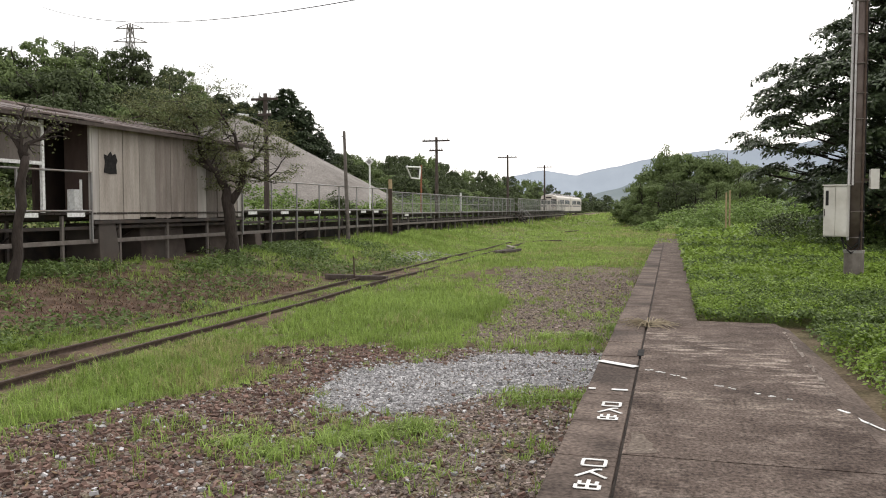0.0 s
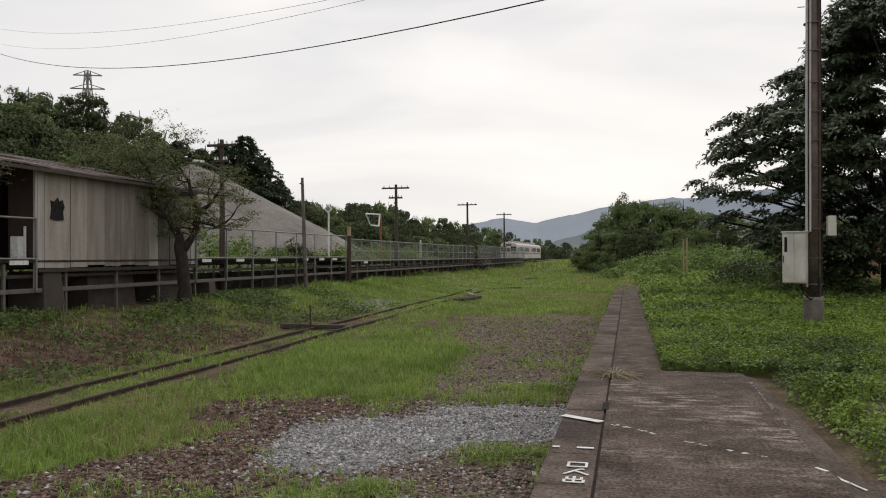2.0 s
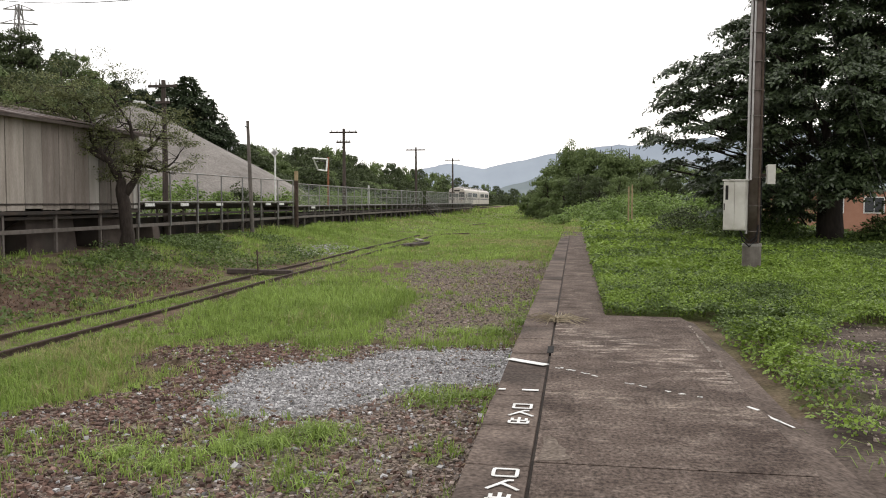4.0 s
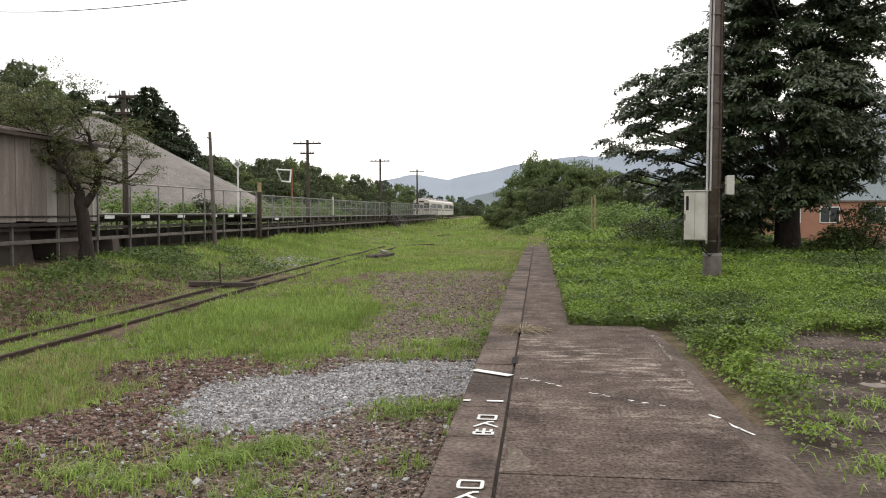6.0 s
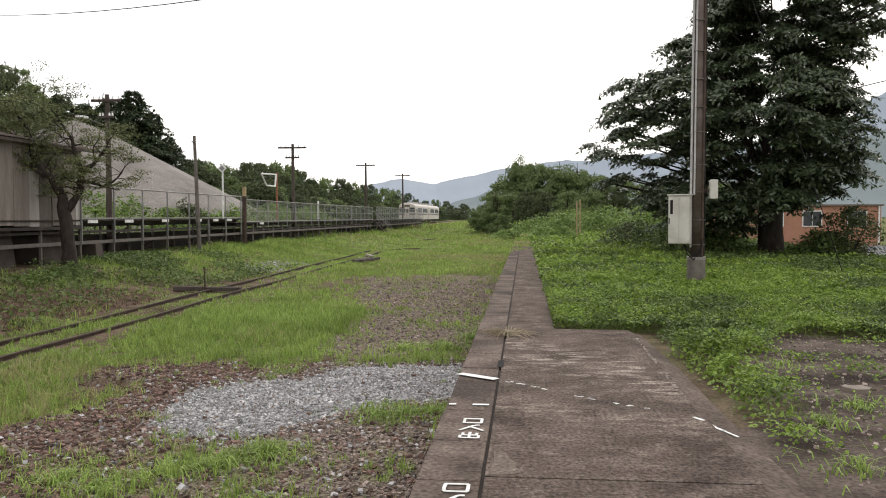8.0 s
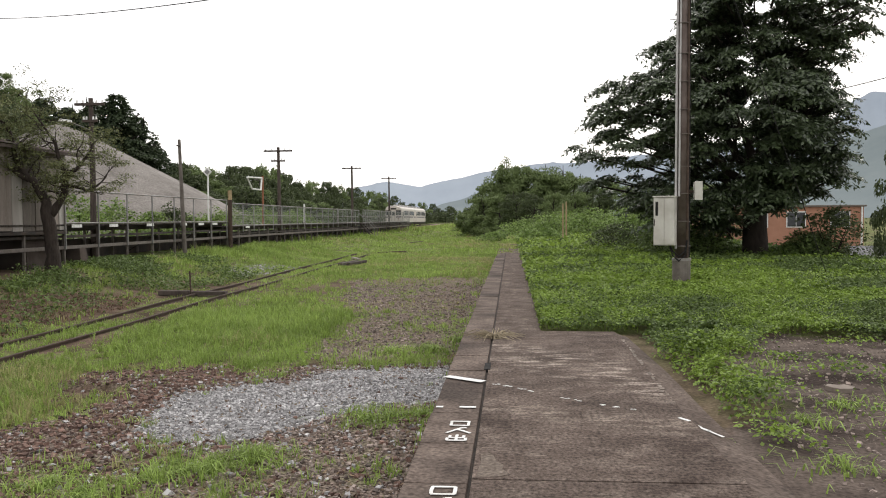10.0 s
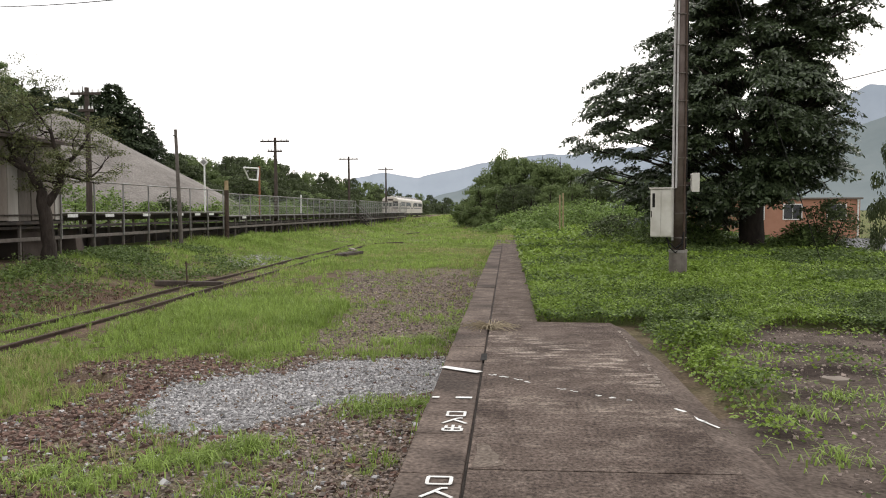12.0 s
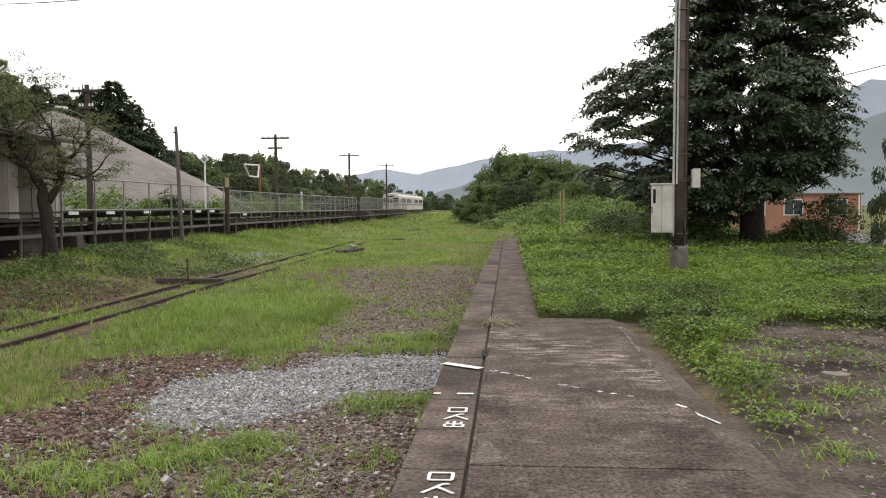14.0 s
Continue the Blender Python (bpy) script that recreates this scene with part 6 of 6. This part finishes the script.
def field_grass():
    """Grass on the yard, thick where the zones say so; taller and coarser with distance."""
    g = np.random.default_rng(2)
    parts = {"grass": ([], []), "dry": ([], []), "weed": ([], [])}

    def add(key, v, f):
        base = sum(len(a) for a in parts[key][0])
        parts[key][0].append(v)
        parts[key][1].append(f + base)

    for y0, y1, x0, x1, n, h, w in ((5, 9, -9, -0.7, 36000, 0.13, 0.010), (9, 14, -13, -0.7, 120000, 0.15, 0.011), (14, 22, -17, -0.7, 130000, 0.14, 0.014),
                                    (22, 36, -17.5, -0.7, 100000, 0.14, 0.02), (36, 60, -17.5, 0.5, 120000, 0.15, 0.032), (60, 110, -18, 3.5, 60000, 0.2, 0.06), (110, 300, -19, 8, 36000, 0.3, 0.15)):
        per = 9
        m = n // per
        cx, cy = g.uniform(x0, x1, m), g.uniform(y0, y1, m)
        p = zone_grass(cx, cy) if y0 < 60 else np.where(cx > -0.7, 0.8, 0.75)
        k = g.uniform(0, 1, m) < p
        cx, cy = cx[k], cy[k]
        size = g.uniform(0.35, 1.5, len(cx)) ** 1.4
        x = np.repeat(cx, per) + g.normal(0, w * 2.6, len(cx) * per)
        y = np.repeat(cy, per) + g.normal(0, w * 2.6, len(cx) * per)
        tall = 0.4 + 0.6 * step(0.4, 0.75, fbm(x * 0.45, y * 0.3, 71)) + 0.45 * (inside(MAIN_GRASS, x, y, 0.4) | inside(LEFT_GRASS, x, y, 0.3))
        bank = 1 + 0.9 * step(-11.5, -16, x)
        hh = h * tall * bank * np.repeat(size, per) * g.uniform(0.5, 1.3, len(x))
        ww = w * g.uniform(0.6, 1.3, len(x))
        z = np.where((x > -0.68) & (y < 60), -0.01, ground_height(x, y) - 0.01)
        dry = fbm(x * 0.25, y * 0.25, 81) + 0.25 * np.repeat(g.uniform(-1, 1, len(cx)), per) + 0.16 * step(28, 60, y) * step(-9, -5, x) > 0.74
        for key, sel in (("grass", ~dry), ("dry", dry)):
            add(key, *blades(x[sel], y[sel], z[sel], hh[sel], ww[sel], g.uniform(0.2, 1.15, sel.sum()), g))
    # long-bladed tufts by the gravel and on the bare patch
    for cx, cy, n, h in [(-2.55, 7.9, 420, 0.34), (-2.85, 7.5, 500, 0.26), (-3.3, 7.4, 420, 0.22), (-4.2, 7.1, 420, 0.24), (-3.7, 6.8, 300, 0.22), (-1.4, 9.7, 260, 0.2), (-1.75, 9.6, 240, 0.2), (-1.1, 9.9, 200, 0.22), (-1.5, 15.4, 400, 0.35),
                          (-2.2, 15.2, 300, 0.3), (-1.0, 16.6, 300, 0.4), (-2.2, 6.6, 200, 0.2), (2.95, 7.5, 160, 0.16), (2.4, 6.9, 160, 0.18), (3.6, 7.7, 160, 0.2), (2.2, 5.6, 160, 0.2), (4.4, 9.1, 120, 0.2), (2.9, 9.6, 120, 0.15), (3.2, 6.6, 160, 0.22)]:
        n = int(n * 0.75)
        a, q = g.uniform(0, 2 * np.pi, n), np.abs(g.normal(0, 0.26, n))
        x, y = cx + q * np.cos(a), cy + q * np.sin(a)
        add("grass", *blades(x, y, ground_height(x, y), h * 0.62 * g.uniform(0.3, 1.1, n), g.uniform(0.006, 0.018, n), g.uniform(0.6, 2.0, n), g))
    # weeds on the bank and among the dirt by the track
    # dark leaves: the weeds' own tone plus some of the trees' shade
    n = 90000
    x, y = g.uniform(-17.3, -10.9, n), g.uniform(10, 40, n)
    k = g.uniform(0, 1, n) < 0.75 * step(0.44, 0.62, fbm(x * 0.55, y * 0.55, 91)) * (0.35 + 0.65 * step(-13, -15.5, x)) * np.where(inside(LEFT_DIRT, x, y, 0.6, 0.5), 0.45, 1)
    x, y = x[k], y[k]
    z = ground_height(x, y) + g.uniform(0.02, 0.3, len(x)) * (0.4 + fbm(x, y, 93))
    add("weed", *leaf_cards(np.stack([x, y, z], -1), 0.12, 0.1, 0.6, g))
    for key, name, label, mat in (("grass", "field_grass", "fresh green grass growing over the yard", grass_mat), ("dry", "dry_grass", "yellowish dry grass in the yard", grass_dry), ("weed", "bank_weeds", "low dark weeds on the bank", weed_dark)):
        ob = put(name, mesh_arrays(name, np.concatenate(parts[key][0]), np.concatenate(parts[key][1])), mat)
        tagged(ob, label, "grass", kind="stuff")


field_grass()


def weeds_right():
    """Creeping weeds on the platform's grass side: leaves on low hummocks, thick at the slab's end, bushy along its edge."""
    g = np.random.default_rng(6)
    store = {"bright": ([], []), "dark": ([], [])}
    for y0, y1, x0, x1, n, s in ((4, 8, 1.6, 5.5, 60000, 0.042), (8, 12.0, 1.6, 8, 130000, 0.046), (12.0, 17, 0.42, 10, 210000, 0.043), (17, 26, 0.42, 14, 170000, 0.075), (26, 40, 0.42, 18, 90000, 0.12), (40, 75, 0.3, 18, 45000, 0.23)):
        x, y = g.uniform(x0, x1, n), g.uniform(y0, y1, n)
        jx, jy = x + g.normal(0, 0.1, n), y + g.normal(0, 0.2, n)
        lump = fbm(x * 2.2, y * 2.2, 57)
        bare = inside(RIGHT_DIRT, jx, jy, 0.3)
        strip = inside(EDGE_WEEDS, jx, jy, 0.15)
        thick = np.where(bare & (y < 6.7) & (x < 2.15), 0.4 * step(0.48, 0.6, lump), np.where(bare, 0.004 + 0.09 * step(0.62, 0.75, lump), np.where(strip, 0.3 + 0.7 * step(0.35, 0.55, lump), np.where(y < 6.6, 0.3 * step(0.5, 0.65, lump), 0.95))))
        ramp = np.where(y < 11.9, step(0, 0.35, x - 1.64 - 0.2 * fbm(y * 1.2, y * 0, 44)), step(-0.02, 0.08, x - 0.36 - 0.12 * fbm(y * 1.5, y * 0, 44)))
        thick = thick * ramp
        thick = np.where((y > 11.7) & (y < 11.95 + 0.12 * vnoise(x * 5, x * 0, 2)) & (x < 1.65), 0, thick)
        k = g.uniform(0, 1, n) < thick
        x, y, lump, thick = x[k], y[k], lump[k], thick[k]
        mound = 0.3 * fbm(x * 0.9, y * 0.9, 65) ** 1.4 + 0.3 * np.clip(fbm(x * 3.2, y * 3.2, 66) - 0.3, 0, 1)
        top = (0.05 + mound) * np.where(y < 12, 0.35 + 0.65 * thick, 1.0) * (0.45 + 0.55 * ramp[k])
        e = 0.06
        slope = np.stack([fbm(x * 3.2, y * 3.2, 66) - fbm((x + e) * 3.2, y * 3.2, 66), fbm(x * 3.2, y * 3.2, 66) - fbm(x * 3.2, (y + e) * 3.2, 66)], -1) * 0.3 / e
        z = ground_height(x, y) + top * (1 - 0.6 * g.uniform(0, 1, len(x)) ** 2.5)
        out = np.stack([slope[:, 0], slope[:, 1], np.ones(len(x))], -1)
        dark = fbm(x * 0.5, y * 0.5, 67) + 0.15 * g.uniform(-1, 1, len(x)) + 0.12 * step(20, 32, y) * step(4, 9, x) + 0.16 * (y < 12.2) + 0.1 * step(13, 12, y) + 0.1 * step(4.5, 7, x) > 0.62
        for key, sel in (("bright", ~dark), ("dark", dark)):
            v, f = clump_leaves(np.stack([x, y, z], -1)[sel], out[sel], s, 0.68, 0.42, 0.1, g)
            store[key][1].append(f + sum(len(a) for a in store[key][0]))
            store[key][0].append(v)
    # upright grass blades standing in the weeds
    n = 9000
    x, y = g.uniform(0.6, 12, n), g.uniform(12.2, 34, n)
    k = (g.uniform(0, 1, n) < step(0.5, 0.7, fbm(x * 0.8, y * 0.8, 77)))
    x, y = x[k], y[k]
    v, f = blades(x, y, ground_height(x, y), g.uniform(0.15, 0.42, len(x)), g.uniform(0.008, 0.02, len(x)), g.uniform(0.2, 0.9, len(x)), g)
    tagged(put("tall_blades", mesh_arrays("tall_blades", v, f), grass_mat), "thin grass blades standing among creeping weeds", "grass", kind="stuff")
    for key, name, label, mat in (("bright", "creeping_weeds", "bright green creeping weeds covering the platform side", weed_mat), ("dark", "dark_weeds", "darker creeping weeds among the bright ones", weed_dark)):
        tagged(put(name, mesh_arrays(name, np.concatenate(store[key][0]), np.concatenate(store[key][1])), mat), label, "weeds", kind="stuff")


weeds_right()


def stones():
    """Loose stones of the yard: jittered twenty-sided lumps."""
    g = np.random.default_rng(9)
    bm = bmesh.new()
    bmesh.ops.create_cube(bm, size=1.5)
    bmesh.ops.triangulate(bm, faces=bm.faces)
    bv = np.array([v.co[:] for v in bm.verts])
    bf = np.array([[v.index for v in f.verts] for f in bm.faces])
    bm.free()

    def scatter(name, label, mat, poly, n, lo, hi, x0, x1, y0, y1, keep=None, wob=0.3, freq=1.6):
        x, y = g.uniform(x0, x1, n), g.uniform(y0, y1, n)
        k = inside(poly, x + g.normal(0, 0.2, n), y + g.normal(0, 0.38, n), wob, freq)
        if keep is not None:
            k &= g.uniform(0, 1, n) < keep(x, y)
        x, y = x[k], y[k]
        m = len(x)
        r = (lo + (hi - lo) * g.uniform(0, 1, m) ** 3.2) / 2
        sc = g.uniform(0.65, 1.2, (m, 1, 3)) * np.array([1, 1, 0.8])
        a = g.uniform(0, 6.28, m)
        t = g.uniform(0, 6.28, m)[:, None]
        by = bv[None, :, 1] * np.cos(t) - bv[None, :, 2] * np.sin(t)
        bz = bv[None, :, 1] * np.sin(t) + bv[None, :, 2] * np.cos(t)
        v = np.stack([np.broadcast_to(bv[None, :, 0], by.shape), by, bz], -1) * (1 + g.uniform(-0.4, 0.15, (m, len(bv), 1))) * sc * r[:, None, None]
        vx = v[..., 0] * np.cos(a)[:, None] - v[..., 1] * np.sin(a)[:, None]
        vy = v[..., 0] * np.sin(a)[:, None] + v[..., 1] * np.cos(a)[:, None]
        p = np.stack([vx + x[:, None], vy + y[:, None], v[..., 2] + (ground_height(x, y) + r * 0.25)[:, None]], -1)
        f = bf[None] + (np.arange(m) * len(bv))[:, None, None]
        me = mesh_arrays(name, p.reshape(-1, 3), f.reshape(-1, 3))
        me.shade_flat()
        ob = put(name, me, mat)
        tagged(ob, label, "gravel", kind="stuff")

    open_ground = lambda x, y: np.where(inside(WHITE_GRAVEL, x, y, 0.25), 0.02, 0.8)
    scatter("brown_gravel", "coarse reddish-brown ballast stones", stone_brown, BROWN_NEAR, 52000, 0.016, 0.085, -8, -0.7, 5, 14.2, lambda x, y: open_ground(x, y) * (0.25 + 0.75 * step(-2.2, -4.0, x + 1.2 * fbm(x, y, 7))))
    scatter("drab_gravel", "dull grey-brown mixed gravel stones", stone_drab, BROWN_NEAR, 42000, 0.014, 0.07, -8, -0.7, 5, 14.2, lambda x, y: open_ground(x, y) * (0.2 + 0.8 * step(-4.2, -2.4, x + 1.2 * fbm(x, y, 7))))
    scatter("dirt_pebbles", "small dull pebbles on bare dirt", stone_drab, RIGHT_DIRT, 9000, 0.008, 0.05, 2, 7.5, 4, 12.4)
    scatter("pale_gravel", "fresh pale grey crushed gravel", stone_grey, WHITE_GRAVEL, 52000, 0.014, 0.055, -5.6, -0.7, 8.2, 14.5, None, 0.35)
    scatter("scattered_pale_stones", "odd pale stones among brown ballast", stone_grey, BROWN_NEAR, 2600, 0.02, 0.08, -7, -0.7, 5, 14.2, None)
    scatter("grey_spill", "patch of pale grey stones in the grass", stone_grey, [(-13.4, 37.0), (-12.6, 43.5), (-11.4, 43.0), (-11.2, 35.0), (-12.4, 35.5)], 1900, 0.05, 0.13, -14, -11, 34, 45, None, 0.5)
    scatter("yard_ballast", "small worn ballast stones between grass", stone_drab, BALLAST, 17000, 0.03, 0.085, -6.6, -0.7, 14.4, 36, lambda x, y: step(35, 27, y + 7 * (fbm(x * 0.8, y * 0.3, 12) - 0.5)), 0.5, 1.1)


stones()

g_ = np.random.default_rng(31)
lx, ly = g_.uniform(-8, -0.7, 9000), g_.uniform(5, 36, 9000)
lk = (inside(BROWN_NEAR, lx, ly, 0.3) | inside(BALLAST, lx, ly, 0.6)) & (g_.uniform(0, 1, 9000) < 0.8)
lv, lf = leaf_cards(np.stack([lx[lk], ly[lk], ground_height(lx[lk], ly[lk]) + 0.035], -1), 0.06, 0.0, 0.35, g_)
dead_leaf = leafy("dead_leaf", (0.11, 0.075, 0.045), (0.22, 0.16, 0.1), 0.4, 0.9, 0.1)
tagged(put("leaf_litter", mesh_arrays("leaf_litter", lv, lf), dead_leaf), "dry brown leaf litter over the gravel", "leaf litter", kind="stuff")

lx, ly = g_.uniform(-16.4, -10.9, 14000), g_.uniform(11, 30, 14000)
lk = inside(LEFT_DIRT, lx, ly, 0.7, 0.5)
lx, ly = lx[lk], ly[lk]
lv, lf = blades(lx, ly, ground_height(lx, ly), g_.uniform(0.02, 0.11, len(lx)), g_.uniform(0.012, 0.03, len(lx)), g_.uniform(1.0, 2.6, len(lx)), g_)
withered = leafy("withered_weed", (0.085, 0.05, 0.032), (0.16, 0.1, 0.066), 0.4, 0.9, 0.1)
tagged(put("withered_weeds", mesh_arrays("withered_weeds", lv, lf), withered), "withered reddish-brown weeds on bare earth", "weeds", kind="stuff")

# straw clump on the coping joint
bm = bmesh.new()
r = random.Random(2)
for k in range(90):
    a = r.uniform(0, 6.28)
    ln = r.uniform(0.12, 0.46)
    p = Vector((-0.24 + r.gauss(0, 0.03), 11.15 + r.gauss(0, 0.06), 0.01))
    tube(bm, [p, p + Vector((math.cos(a) * ln * 0.6, math.sin(a) * ln * 0.6, 0.06 * r.random() + 0.02)), p + Vector((math.cos(a) * ln, math.sin(a) * ln, 0.008))], [0.006, 0.005, 0.003], 3)
tagged(part("dead_weed", bm, straw), "dead straw-coloured weed flattened on the platform joint", "weed")

# ---------------------------------------------------------------- beyond the platform


def build_beyond():
    st = rig("twin_stake", "pair of thin ochre stakes standing in the grass", "stake")
    for dx in (-0.1, 0.14):
        part("stake", boxed(3.78 + dx, 3.88 + dx, 60, 60.1, -0.1, 2.75 + dx * 0.6, 0.01), stake_mat, st)
    # orange house below the bank
    h = rig("orange_house", "orange rendered two-storey house with a flat tiled eave", "house")
    x0, x1, y0, y1, z0, z1 = 12.5, 23.8, 58.0, 66.0, -3.8, 2.3
    part("wall", boxed(x0, x1, y0, y1, z0, z1), orange_wall, h)
    part("roof", boxed(x0 - 0.15, x1 + 0.15, y0 - 0.15, y1 + 0.15, z1, z1 + 0.12, 0.02), panel_grey, h)
    part("downpipe", tubed([(x1 - 0.15, y0 - 0.06, z0), (x1 - 0.15, y0 - 0.06, z1)], 0.06, 6), white_paint, h)
    for xx in (13.4, 16.2, 18.7, 21.6):
        w = part("window", boxed(xx, xx + 1.3, y0 - 0.05, y0 + 0.02, 0.9, 2.0, 0.01), white_paint, h)
        part("pane", boxed(xx + 0.07, xx + 0.63, y0 - 0.06, y0 - 0.051, 0.97, 1.93), glass, w)
        part("pane", boxed(xx + 0.67, xx + 1.23, y0 - 0.06, y0 - 0.051, 0.97, 1.93), glass, w)
    # low grey tiled roof nearer by
    s = rig("tiled_outbuilding", "low outbuilding with a grey ribbed roof", "outbuilding")
    part("wall", boxed(18.9, 25.1, 45.3, 49.5, -3.8, -1.5), pier_mat, s)
    n = 26
    for i in range(n):
        bm = bmesh.new()
        a, b = 18.5 + 7.0 * i / n, 18.5 + 7.0 * (i + 1) / n - 0.02
        v = [bm.verts.new(p) for p in ((a, 44.9, -1.6), (b, 44.9, -1.6), (b, 47.4, -0.05), (a, 47.4, -0.05), ((a + b) / 2, 44.9, -1.54), ((a + b) / 2, 47.4, 0.01))]
        bm.faces.new((v[0], v[4], v[5], v[3]))
        bm.faces.new((v[4], v[1], v[2], v[5]))
        part("roof_sheet", bm, tile_grey, s)
    bm = bmesh.new()
    box(bm, 18.5, 25.5, 47.4, 49.9, -0.55, -0.5)
    for v in bm.verts:
        v.co.z += 0.5 if v.co.y < 48 else -1.0
    part("roof_back", bm, tile_grey, s)
    # bare concrete remains on the dirt
    bm = bmesh.new()
    slab(bm, [(3.1, 8.22), (3.16, 8.15), (3.27, 8.17), (3.33, 8.26), (3.28, 8.38), (3.2, 8.35), (3.13, 8.4), (3.07, 8.31)], -0.12, -0.045)
    tagged(part("concrete_fragment", bm, scar), "small pale broken concrete fragment in the dirt", "concrete fragment")
    bm = bmesh.new()
    slab(bm, [(4.0, 8.95), (4.1, 8.8), (4.25, 8.78), (4.4, 9.0), (4.3, 9.15), (4.2, 9.1), (4.1, 9.18)], -0.12, -0.05)
    tagged(part("concrete_fragment", bm, scar), "worn broken concrete fragment in the dirt", "concrete fragment")


build_beyond()
